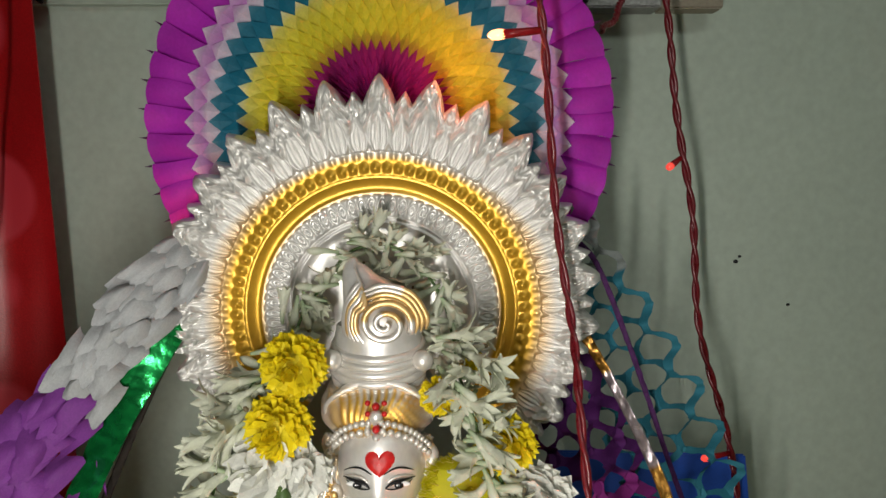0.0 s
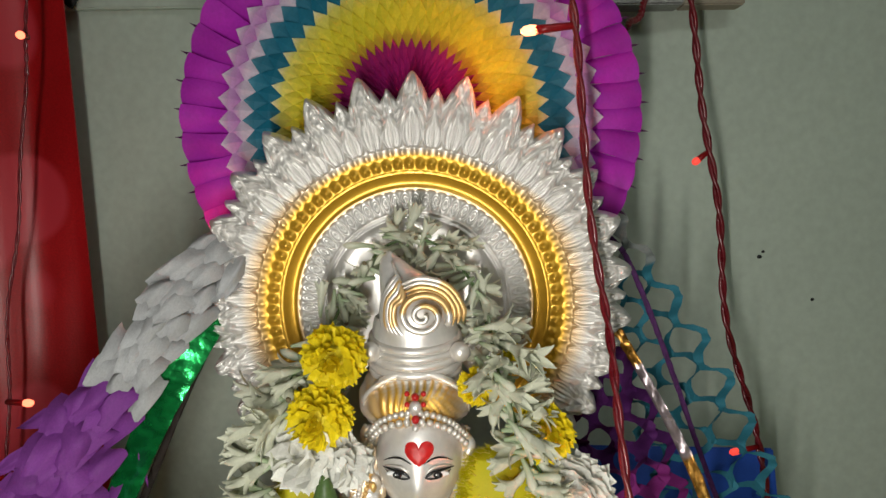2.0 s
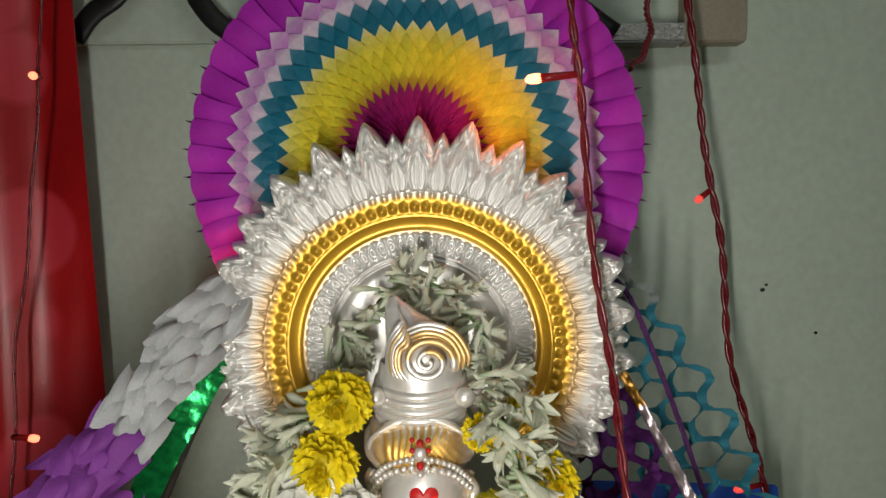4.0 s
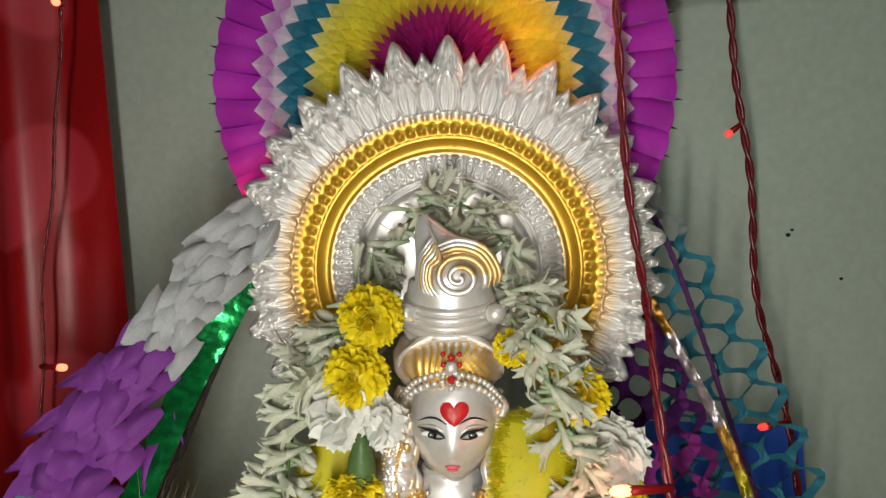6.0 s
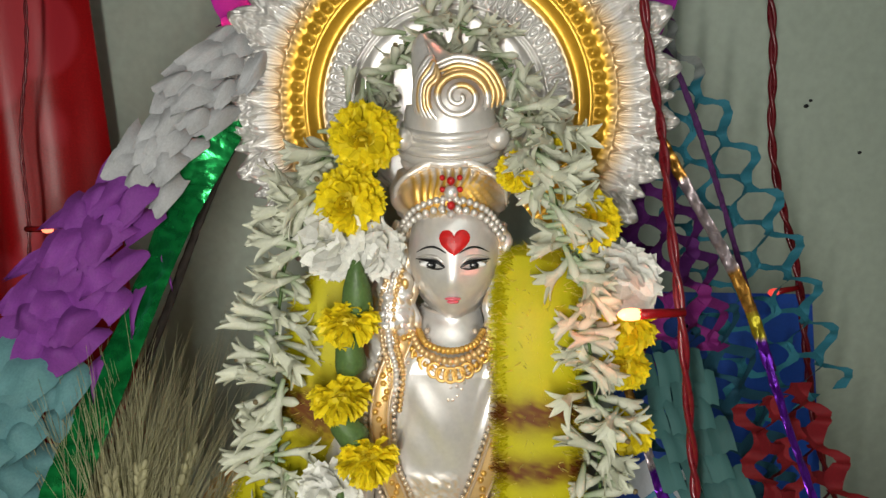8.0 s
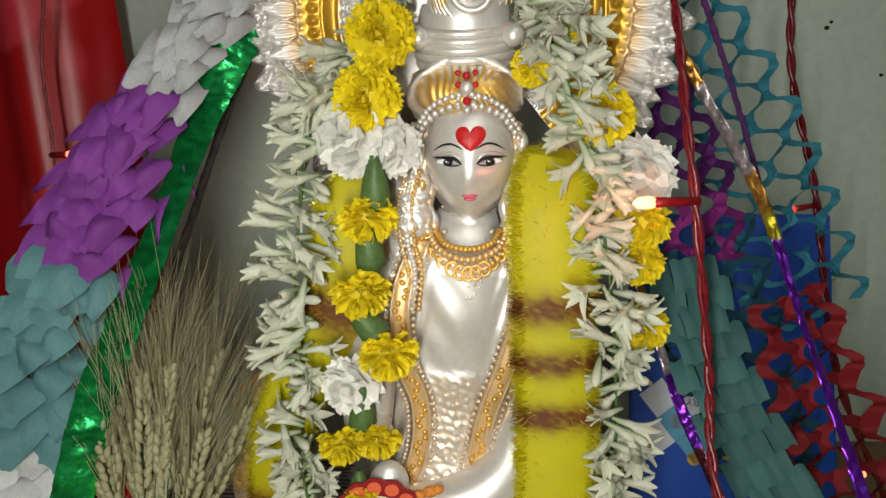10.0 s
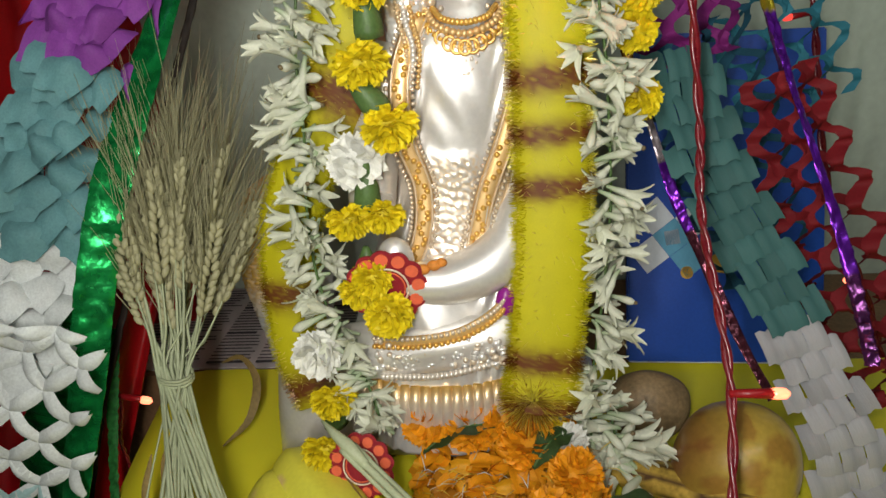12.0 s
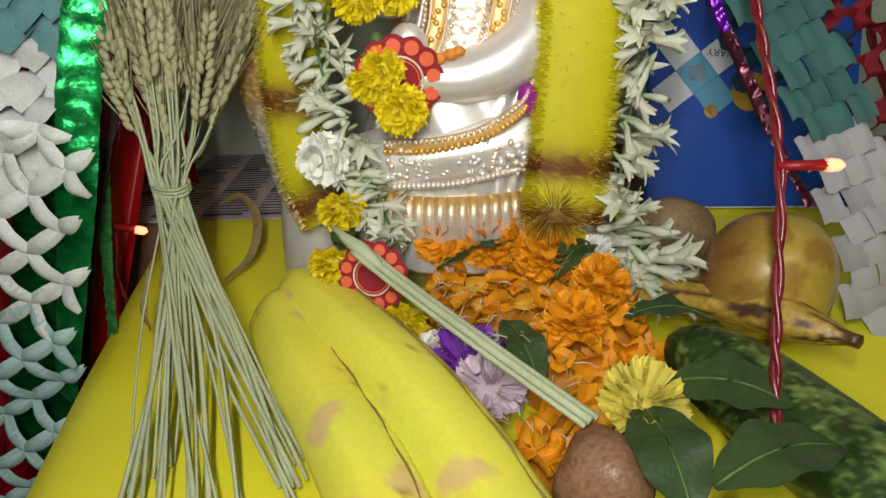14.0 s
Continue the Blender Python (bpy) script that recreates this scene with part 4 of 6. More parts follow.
foil_ribbon("green_foil_ribbon", "shiny green foil ribbon along the paper garland", [(-0.228, 0.555, 1.335), (-0.262, 0.535, 1.27), (-0.3, 0.51, 1.175), (-0.346, 0.472, 1.06), (-0.374, 0.447, 0.96), (-0.396, 0.425, 0.86), (-0.44, 0.40, 0.70)], 0.032, [(1, (0.012, 0.32, 0.075))], 1.4, 2)
foil_ribbon("dark_cane", "dark wooden cane at the edge of the foil", [(-0.212, 0.568, 1.345), (-0.25, 0.556, 1.27), (-0.292, 0.545, 1.17), (-0.33, 0.535, 1.08), (-0.375, 0.5, 0.94), (-0.415, 0.47, 0.82), (-0.455, 0.45, 0.68)], 0.007, [(1, (0.02, 0.012, 0.008))], 0.2, 5, PAPER)
foil_ribbon("green_ribbon", "plain green ribbon hanging beside the table", [(-0.40, 0.50, 0.9), (-0.408, 0.47, 0.8), (-0.40, 0.42, 0.7), (-0.405, 0.42, 0.6)], 0.012, [(1, (0.02, 0.16, 0.03))], 0.8, 7, PAPER)

paper_net("loose net of pale blue paper stretched against the wall", [(0.105, 0.64, 1.43), (0.135, 0.64, 1.37), (0.175, 0.635, 1.29), (0.215, 0.625, 1.2), (0.25, 0.615, 1.12), (0.275, 0.61, 1.06)], (0.045, 0.075, 0.1, 0.11, 0.11), [(0.22, (0.25, 0.28, 0.27)), (1.1, (0.035, 0.22, 0.30))], 5, 9, 0.010, 8)
paper_net("stretched red paper net", [(0.210, 0.520, 1.114), (0.235, 0.515, 1.036), (0.267, 0.510, 0.963), (0.297, 0.505, 0.886), (0.325, 0.500, 0.797)], (0.06, 0.085, 0.085, 0.08), [(1.1, (0.22, 0.008, 0.014))], 5, 8, 0.014, 9)
paper_net("stretched violet paper net", [(0.085, 0.605, 1.315), (0.115, 0.6, 1.25), (0.14, 0.597, 1.18), (0.155, 0.592, 1.115)], (0.05, 0.09, 0.1), [(0.7, VIOLET), (1.1, (0.25, 0.02, 0.2))], 6, 5, 0.016, 10)
paper_net("dull green and blue paper net behind the band", [(0.15, 0.6, 1.14), (0.185, 0.6, 1.06), (0.22, 0.595, 0.98), (0.25, 0.59, 0.9)], (0.12, 0.11, 0.1), [(1.1, (0.02, 0.10, 0.16))], 6, 6, 0.013, 11)
paper_strip("closed paper band in dull teal and grey white", [(0.140, 0.572, 1.130), (0.146, 0.560, 1.089), (0.162, 0.525, 1.031), (0.187, 0.500, 0.982), (0.212, 0.475, 0.929), (0.235, 0.450, 0.873), (0.253, 0.430, 0.837), (0.268, 0.420, 0.785), (0.285, 0.410, 0.762)], (0.06, 0.058, 0.05, 0.055, 0.065), [(0.56, (0.06, 0.17, 0.165)), (1.1, (0.45, 0.45, 0.47))], 20, 3)
GOLD_FOIL, SILVER_FOIL, PURPLE_FOIL = (0.45, 0.22, 0.04), (0.5, 0.42, 0.45), (0.16, 0.02, 0.42)
FOILS = [(0.13, GOLD_FOIL), (0.3, SILVER_FOIL), (0.36, GOLD_FOIL), (0.4, (0.5, 0.4, 0.03)), (0.75, PURPLE_FOIL), (1, (0.09, 0.02, 0.1))]
foil_ribbon("foil_ribbon", "crinkled foil ribbon in gold, silver and purple", [(0.120, 0.600, 1.325), (0.155, 0.590, 1.265), (0.186, 0.540, 1.192), (0.201, 0.480, 1.109), (0.225, 0.427, 1.013), (0.238, 0.400, 0.953), (0.246, 0.385, 0.915)], 0.010, FOILS, 2, 3)
foil_ribbon("foil_ribbon", "crinkled foil ribbon in dark gold and purple", [(0.085, 0.595, 1.160), (0.112, 0.550, 1.070), (0.134, 0.530, 1.004), (0.156, 0.500, 0.951), (0.177, 0.460, 0.899), (0.199, 0.430, 0.856)], 0.010, [(0.2, GOLD_FOIL), (0.3, SILVER_FOIL), (0.5, PURPLE_FOIL), (1, (0.12, 0.03, 0.05))], 2, 6)
foil_ribbon("violet_ribbon", "thin violet paper ribbon", [(0.12, 0.62, 1.40), (0.145, 0.62, 1.37), (0.18, 0.61, 1.28), (0.215, 0.605, 1.18), (0.245, 0.6, 1.1)], 0.005, [(1, (0.09, 0.02, 0.12))], 0.4, 8, PAPER)


# ---- cloth and fittings behind ----
def curtain(name, label, x0, x1, y, z0, z1, slant, folds, amp, lean=0.0):
    def fn(u, v):
        z = z0 + (z1 - z0) * v
        x = x0 + (x1 - x0) * u + slant * (z - 1.3) * (1 - u)
        d = amp * math.sin(u * folds * 6.28 + 0.7 * math.sin(v * 3)) + 0.3 * amp * math.sin(u * folds * 14 + v * 5)
        return Vector((x, y + lean * (z - z1) + d + 0.01 * noise.noise((u * 6, v * 4, 2)), z))
    v, f = grid(70, 24, fn)
    return thing(name, label, "curtain", data=Geo().add(*thick((v, f), (0, 0.002, 0))).mesh(name, RED_CLOTH))


curtain("red_curtain", "glossy deep red satin curtain hanging in folds", -0.471, -1.0, 0.8, 0.45, 2.3, -0.026, 3, 0.018)
curtain("red_drape", "dark red satin drape bunched beside the table", -0.305, -0.66, 0.655, 0.35, 0.98, 0.25, 5, 0.014, 0.42)
slab("lintel", (-0.9, 0.916, 1.682), (0.372, 0.931, 2.1), WALL, "pale green wooden board on the wall", "board", 0.002)


def fittings():
    thing("wall_box", "beige board box fixed on the wall", "box", data=Geo().add(*box((0.278, 0.885, 1.669), (0.358, 0.9155, 1.86), 0.002)).mesh("wall_box", BEIGE, smooth=False))
    thing("metal_bracket", "worn steel bracket screwed to the board", "bracket", data=Geo().add(*box((0.165, 0.875, 1.668), (0.276, 0.915, 1.692), 0.002)).mesh("metal_bracket", STEEL, smooth=False))
    for pts in (((-0.40, 0.88, 1.80), (-0.455, 0.88, 1.74), (-0.495, 0.88, 1.712), (-0.522, 0.885, 1.683)), ((-0.40, 0.88, 1.80), (-0.362, 0.88, 1.74), (-0.336, 0.88, 1.704), (-0.306, 0.885, 1.682)), ((0.06, 0.85, 1.78), (0.10, 0.85, 1.735), (0.135, 0.85, 1.704), (0.18, 0.855, 1.673))):
        thing("black_strap", "black curved iron strap on the wall", "strap", data=Geo().add(*tube(smooth_path(pts, 16), [0.012] * 6 + [0.014] * 10, 10, 0.4)).mesh("black_strap", BLACK))
    for x, z, r in ((0.408, 1.338, 0.0028), (0.413, 1.345, 0.002), (0.484, 1.277, 0.0022)):
        thing("wall_mark", "small dark chip in the wall paint", "mark", kind="structure", data=Geo().add(*ball((x, 0.9295, z), (r * 1.3, 0.0012, r), 8, 5)).mesh("wall_mark", BLACK))


fittings()


def book():
    b = thing("diary", "blue diary leaning at the back of the table", "book", (0.247, 0.655, 0.7555))
    tilt = pose(0, 0, 0, -19, 0, -3)
    w, h = 0.215, 0.39
    part("cover", Geo().add(*box((-w / 2 - 0.01, -0.006, 0), (w / 2, 0.006, h), 0.002)).mesh("cover", BLUE, smooth=False), b, "plain blue card cover", tilt)
    part("pages", Geo().add(*box((-w / 2 - 0.007, -0.004, -0.0012), (w / 2 - 0.003, 0.004, 0.001), 0.0005)).mesh("pages", CARD_WHITE, smooth=False), b, "white paper edges", tilt)

    def sticker(name, x, z, size, turn, material, round_=False, label=""):
        pts = [(size * math.cos(a), 0, size * math.sin(a)) for a in (np.linspace(0, 2 * math.pi, 24, endpoint=False) if round_ else np.linspace(math.pi / 4, 2 * math.pi + math.pi / 4, 4, endpoint=False))]
        v = pts + [(x_, -0.0006, z_) for x_, _, z_ in pts]
        n = len(pts)
        f = [tuple(n + k for k in range(n))] + [(k, (k + 1) % n, n + (k + 1) % n, n + k) for k in range(n)]
        part(name, Geo().add(v, f).mesh(name, material, smooth=False), b, label, tilt @ pose(x, -0.0064, z, 0, turn, 0))
    ang = -38
    for i, j, mtl, nm in ((0, 0, CARD_TEAL, "pale blue square"), (-1, 0, CARD_WHITE, "white square"), (1, 0, CARD_WHITE, "white square"), (0, -1, CARD_WHITE, "white square"), (0, 1, CARD_TEAL, "pale blue square")):
        a = radians(ang)
        sticker("printed_square", -0.065 + 0.033 * (i * math.cos(a) - j * math.sin(a)), 0.150 - 0.033 * (i * math.sin(a) + j * math.cos(a)), 0.023, ang, mtl, False, nm)
    sticker("printed_shield", -0.065, 0.150, 0.012, -10, CARD_WHITE, False, "white shield mark")
    sticker("printed_circle", -0.006, 0.128, 0.021, 0, CARD_GOLD, True, "mustard circle")
    sticker("printed_dot", -0.048, 0.108, 0.0075, 0, CARD_GOLD, True, "small orange dot")
    cu = bpy.data.curves.new("lettering", "FONT")
    cu.body, cu.size, cu.extrude, cu.align_x, cu.align_y = "DIARY", 0.0115, 0.0002, "CENTER", "CENTER"
    cu.materials.append(INK)
    part("lettering", cu, b, "grey printed word", tilt @ pose(-0.039, -0.0074, 0.171, 90, 0, 0) @ pose(0, 0, 0, 0, 0, 172))


book()


def newspaper():
    n = thing("newspaper", "folded newspaper with small print lying on the ledge", "newspaper", (-0.42, 0.8, 0.743))
    v, f = grid(14, 10, lambda u, w: Vector((-0.2 + 0.42 * u, -0.122 + 0.246 * w, 0.003 + 0.002 * noise.noise((u * 5, w * 5, 1)))))
    part("sheet", Geo().add(*thick((v, f), (0, 0, -0.0025))).mesh("sheet", PRINT), n)
    rnd = random.Random(6)
    for c in range(6):
        g = Geo()
        for r in range(26):
            x, y = -0.185 + 0.066 * c, -0.112 + 0.0088 * r
            if r % 9 == 0:
                g.add(*box((x, y - 0.0028, 0.0054), (x + 0.05 * rnd.uniform(0.5, 1), y + 0.0028, 0.0058)))
            else:
                g.add(*box((x, y - 0.0011, 0.0054), (x + 0.058 * rnd.uniform(0.75, 1), y + 0.0011, 0.0058)))
        part("print_column", g.mesh("print_column", INK, smooth=False), n, "column of unreadable grey print")


newspaper()


# ---- strings of little red lamps ----
TIP = glow("lamp_tip", (1.0, 0.20, 0.10), 2.6)
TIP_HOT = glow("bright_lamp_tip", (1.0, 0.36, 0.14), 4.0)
TIP_DIM = glow("dim_lamp_tip", (0.9, 0.07, 0.05), 0.9)


def light_string(label, ctrl, bulbs, radius=0.0021, wobble=0.002):
    """A twisted pair of wires with lamp stubs; bulbs: (fraction, stub direction, length, tip material)."""
    path = smooth_path(ctrl, 260)
    s = thing("light_string", label, "string lights", path[0])
    back = Matrix.Translation(-path[0])
    for ph in (0, math.pi):
        pts = []
        for i, (p, t, sd, n) in enumerate(frames_along(path)):
            a = i * 0.42 + ph
            pts.append(p + (sd * math.cos(a) + n * math.sin(a)) * radius * 0.8 + sd * wobble * math.sin(i * 0.11) + n * wobble * math.cos(i * 0.07))
        part("wire", Geo().add(*tube(pts, radius, 8)).mesh("wire", CABLE), s, "", back)
    for f, d, l, m in bulbs:
        p = along(path, f)[0]
        d = Vector(d).normalized()
        stub = part("lamp_holder", Geo().add(*tube([p, p + d * l * 0.5, p + d * l * 0.72], [0.0028, 0.0034, 0.0038], 10, up=(0, 0.3, 1))).mesh("lamp_holder", SOCKET), s, "red plastic lamp holder", back)
        q = [p + d * l * 0.68, p + d * l * 0.8, p + d * l * 0.93, p + d * l]
        part("lamp_tip", Geo().add(*tube(q, [0.0036, 0.0042, 0.0036, 0.0012], 12, up=(0, 0.3, 1))).mesh("lamp_tip", m), stub, "glowing clear lamp tip")
    return s


light_string("dark red twisted wire with glowing lamps in front of the statue", [(0.075, 0.545, 1.75), (0.071, 0.532, 1.63), (0.077, 0.53, 1.55), (0.088, 0.528, 1.45), (0.097, 0.515, 1.357), (0.098, 0.475, 1.29), (0.106, 0.437, 1.205), (0.117, 0.435, 1.10), (0.119, 0.42, 1.045), (0.122, 0.38, 0.99), (0.122, 0.33, 0.926), (0.115, 0.275, 0.85), (0.105, 0.232, 0.797)],
             [(0.152, (-1, 0.1, -0.08), 0.041, TIP_HOT), (0.5, (-1, -0.2, 0.02), 0.046, TIP_HOT), (0.833, (1, 0.0, -0.02), 0.04, TIP)])
light_string("dark red twisted wire with dim lamps beside the wall", [(0.235, 0.76, 1.78), (0.234, 0.745, 1.68), (0.249, 0.74, 1.56), (0.27, 0.74, 1.438), (0.284, 0.74, 1.31), (0.315, 0.735, 1.19), (0.335, 0.72, 1.07), (0.365, 0.70, 0.93), (0.43, 0.68, 0.78), (0.46, 0.66, 0.66)],
             [(0.298, (-0.75, -0.2, -0.55), 0.026, TIP_DIM), (0.60, (-1, -0.2, -0.12), 0.035, TIP_DIM), (0.84, (-0.8, -0.6, 0.1), 0.03, TIP)], 0.0026)
light_string("thin red wire behind the paper rosette", [(0.19, 0.78, 1.82), (0.195, 0.77, 1.72), (0.19, 0.74, 1.64), (0.16, 0.70, 1.60)], [])
light_string("red wire with glowing lamps hung over the red curtain", [(-0.50, 0.795, 2.29), (-0.453, 0.70, 1.7), (-0.458, 0.69, 1.55), (-0.475, 0.685, 1.4), (-0.492, 0.68, 1.25), (-0.49, 0.66, 1.1)],
             [(0.305, (0.2, -1, -0.1), 0.022, TIP), (0.845, (1, -0.3, 0.05), 0.036, TIP)], 0.0012)
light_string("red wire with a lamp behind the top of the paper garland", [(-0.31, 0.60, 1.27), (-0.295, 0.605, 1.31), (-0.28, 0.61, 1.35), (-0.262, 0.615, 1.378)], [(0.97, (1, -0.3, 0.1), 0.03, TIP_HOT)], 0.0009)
light_string("dark red wires with a lamp among the drape beside the table", [(-0.455, 0.52, 1.02), (-0.425, 0.51, 0.92), (-0.415, 0.505, 0.84), (-0.42, 0.5, 0.76), (-0.43, 0.5, 0.66)], [(0.56, (1, -0.05, -0.18), 0.036, TIP)], 0.0012)


# ---- flower garlands on the statue ----
TUBEROSE = surface("tuberose_petal", (1, 1, 1), 0.5, scale=60, var=0.12, fine=500, bump=0.08, through_light=0.34, dye="dye", spread=0.3)
MARIGOLD = surface("marigold_petal", (1, 1, 1), 0.6, scale=80, var=0.16, fine=600, bump=0.1, through_light=0.2, dye="dye", spread=0.2)
GREEN = surface("green_calyx", (0.07, 0.13, 0.035), 0.5, scale=70, var=0.3, fine=400, bump=0.15)
LEAF = surface("dark_green_leaf", (0.03, 0.06, 0.018), 0.46, scale=25, var=0.3, fine=300, bump=0.2)
TINSEL = surface("tinsel_fibre", (1, 1, 1), 0.3, metal=0.25, scale=50, var=0.12, fine=300, bump=0.0, through_light=0.4, dye="dye")
TINSEL_CORE = surface("tinsel_pile", (1, 1, 1), 0.6, scale=60, var=0.08, fine=900, bump=0.06, through_light=0.2, dye="dye")

PETAL_WHITE, PETAL_GREEN = (0.72, 0.735, 0.60), (0.42, 0.52, 0.32)
SUN, ORANGE, CHALK = (0.84, 0.68, 0.012), (0.84, 0.34, 0.007), (0.84, 0.84, 0.78)


def bud_mesh(seed):
    """A tuberose along +x: a slim closed bud, or a funnel whose narrow petals part at the mouth."""
    rnd = random.Random(seed)
    l, bend, droop = rnd.uniform(0.030, 0.042), rnd.uniform(-0.008, 0.008), rnd.uniform(-0.010, 0.002)
    g = Geo()
    parted = seed % 3 != 1
    n = l * (0.6 if parted else 1.0)
    path = smooth_path([(0, 0, 0), (n * 0.4, bend * 0.3, droop * 0.2), (n * 0.75, bend * 0.8, droop * 0.7), (n, bend, droop)], 9)
    rad = (0.0018, 0.0022, 0.0026, 0.003, 0.0034, 0.0038, 0.0042, 0.0044, 0.003) if parted else (0.002, 0.0024, 0.003, 0.0036, 0.0043, 0.0048, 0.0047, 0.0034, 0.0007)
    v, f = tube(path, list(rad), 8, 0.9, up=(0, 0, 1))
    g.add(v, f, 0, [tuple(a + (b - a) * min(1, max(0, k // 8 - 1) / 4) for a, b in zip(PETAL_GREEN, PETAL_WHITE)) for k in range(len(v))])
    if parted:
        o, reach_, wide = path[-2], l * rnd.uniform(0.55, 0.75), rnd.uniform(0.35, 0.85)
        for k in range(6):
            a = k * math.pi / 3 + rnd.uniform(-0.3, 0.3)
            out, side = Vector((0, math.cos(a), math.sin(a))), Vector((0, -math.sin(a), math.cos(a)))
            flare = wide * rnd.uniform(0.5, 1.5)
            curl = rnd.uniform(-0.3, 0.6)

            def q(u, w):
                x = reach_ * u * (1 - 0.25 * flare * u)
                r = 0.0038 + reach_ * (0.25 * flare * u + 0.45 * flare * u * u * (1 + curl * u))
                return o + Vector((x, 0, 0)) + out * (r - 0.0022 * (2 * w - 1) ** 2) + side * ((w - 0.5) * 0.0092 * math.sin(0.55 + u * 2.4)) + Vector((0, 0, droop * u))
            pv, pf = grid(6, 4, q)
            g.add(*thick((pv, pf), (-0.0004, 0, -0.0004)), 0, shade(PETAL_WHITE, rnd.uniform(0.95, 1.1)))
    elif seed % 4 == 1:
        g.add(*ball(path[-1], (0.0025, 0.003, 0.0022), 6, 4), 0, (0.22, 0.17, 0.09))
    return g.mesh("bud", TUBEROSE, "dye")


def bloom_mesh(name, colour, radius, petals, length, seed, dome=0.75, width=0.009, ruffle=0.4):
    """A full flower head of many small petals; it faces -y."""
    rnd = random.Random(seed)
    g = Geo()
    core = shade(colour, 0.85)
    g.add(*ball((0, 0, 0), (radius * 0.6, radius * dome * 0.55, radius * 0.6), 10, 6), 0, core)
    for k in range(petals):
        y = 1 - 1.35 * (k + 0.5) / petals
        a = k * 2.39996 + rnd.uniform(-0.5, 0.5)
        y = max(-0.36, min(0.99, y + rnd.uniform(-0.12, 0.12)))
        r = math.sqrt(max(0, 1 - y * y))
        d = Vector((r * math.cos(a), -y * dome, r * math.sin(a))).normalized()
        side = (d.cross(Vector((0, -1, 0.1))).normalized() + Vector((rnd.uniform(-0.5, 0.5), rnd.uniform(-0.3, 0.3), rnd.uniform(-0.5, 0.5)))).normalized()
        nrm = side.cross(d).normalized()
        l = length * rnd.uniform(0.8, 1.15)
        w = width * rnd.uniform(0.8, 1.2)
        o = Vector((d.x * radius, d.y * radius, d.z * radius)) - d * l
        col = shade(colour, rnd.uniform(0.78, 1.15))
        pts, cols = [], []
        for u, ww in ((0, 0.4), (0.6, 1.0), (1.0, 0.85)):
            for s in (-1, 0, 1):
                pts.append(o + d * (l * u * (1 - 0.10 * (s == 0) * (u == 1.0))) + side * (s * w * 0.5 * ww) + nrm * (0.002 * u * u * (1 if s else -ruffle) + rnd.uniform(-0.0008, 0.0008)))
                cols.append(shade(col, 0.86 + 0.16 * u))
        g.add(pts, [(0, 1, 4, 3), (1, 2, 5, 4), (3, 4, 7, 6), (4, 5, 8, 7)], 0, cols)
    return g.mesh(name, MARIGOLD, "dye", smooth=False)


BUDS = [bud_mesh(k) for k in range(18)]
YELLOW_HEADS = [bloom_mesh("marigold_head", SUN, 0.0245, 120, 0.014, 20 + k) for k in range(3)]
TUFTS = [bloom_mesh("marigold_tuft", shade(SUN, 0.96), 0.0215, 90, 0.014, 30 + k, 0.8) for k in range(3)]
WHITE_HEADS = [bloom_mesh("white_aster", CHALK, 0.027, 46, 0.021, 40 + k, 0.6, 0.0165, 0.7) for k in range(2)]
CALYX = Geo().add(*tube([(0, 0, -0.012), (0, 0, -0.006), (0, 0, 0.006), (0, 0, 0.018), (0, 0, 0.026)], [0.0105, 0.011, 0.0095, 0.006, 0.0025], 10, ridge=0.06, ridges=5)).mesh("calyx", GREEN)


def bud_garland(label, ctrl, count, spread, seed, bias=0.0, jitter=0.012, base=(0, 0, 0), reach=1.0):
    path = smooth_path(ctrl, 200)
    gar = thing("flower_garland", label, "garland", path[0])
    rnd = random.Random(seed)
    part("thread", Geo().add(*tube(path[::4], 0.0012, 6)).mesh("thread", GREEN), gar, "", Matrix.Translation(-path[0]))
    for k in range(count):
        f = (k + rnd.random()) / count
        p = path[min(199, int(f * 199))]
        side = -1 if rnd.random() < 0.5 + bias else 1
        q = p - path[0] + Vector((rnd.uniform(-jitter, jitter) - side * 0.006, rnd.uniform(-0.012, 0.010), rnd.uniform(-0.006, 0.006)))
        yaw = rnd.gauss(-90 if rnd.random() < 0.05 else -12, 24) * side
        m = Matrix.Translation(q) @ pose(0, 0, 0, 0, 0, 180 if side < 0 else 0) @ pose(0, 0, 0, 0, rnd.gauss(8, spread), yaw) @ pose(0, 0, 0, rnd.uniform(-60, 60), 0, 0) @ Matrix.Scale(reach * rnd.uniform(0.85, 1.15), 4)
        part("bud", rnd.choice(BUDS), gar, "", m)
    return gar


LEFT = [(-0.128, 0.49, 1.322), (-0.14, 0.478, 1.302), (-0.15, 0.468, 1.28), (-0.163, 0.464, 1.24), (-0.172, 0.464, 1.192), (-0.178, 0.462, 1.14), (-0.178, 0.46, 1.09), (-0.183, 0.458, 1.03), (-0.180, 0.452, 0.97), (-0.165, 0.442, 0.92), (-0.143, 0.434, 0.875), (-0.13, 0.42, 0.835)]
RIGHT = [(0.008, 0.49, 1.335), (0.011, 0.478, 1.313), (0.02, 0.468, 1.287), (0.03, 0.465, 1.257), (0.045, 0.462, 1.229), (0.047, 0.46, 1.189), (0.055, 0.46, 1.138), (0.059, 0.462, 1.098), (0.063, 0.462, 1.042), (0.063, 0.46, 1.003), (0.06, 0.456, 0.95), (0.055, 0.452, 0.9), (0.05, 0.446, 0.85), (0.052, 0.44, 0.80)]
bud_garland("garland of white tuberose buds beside the statue's yellow tinsel", LEFT, 180, 22, 1, 0.2, 0.008, reach=0.76)
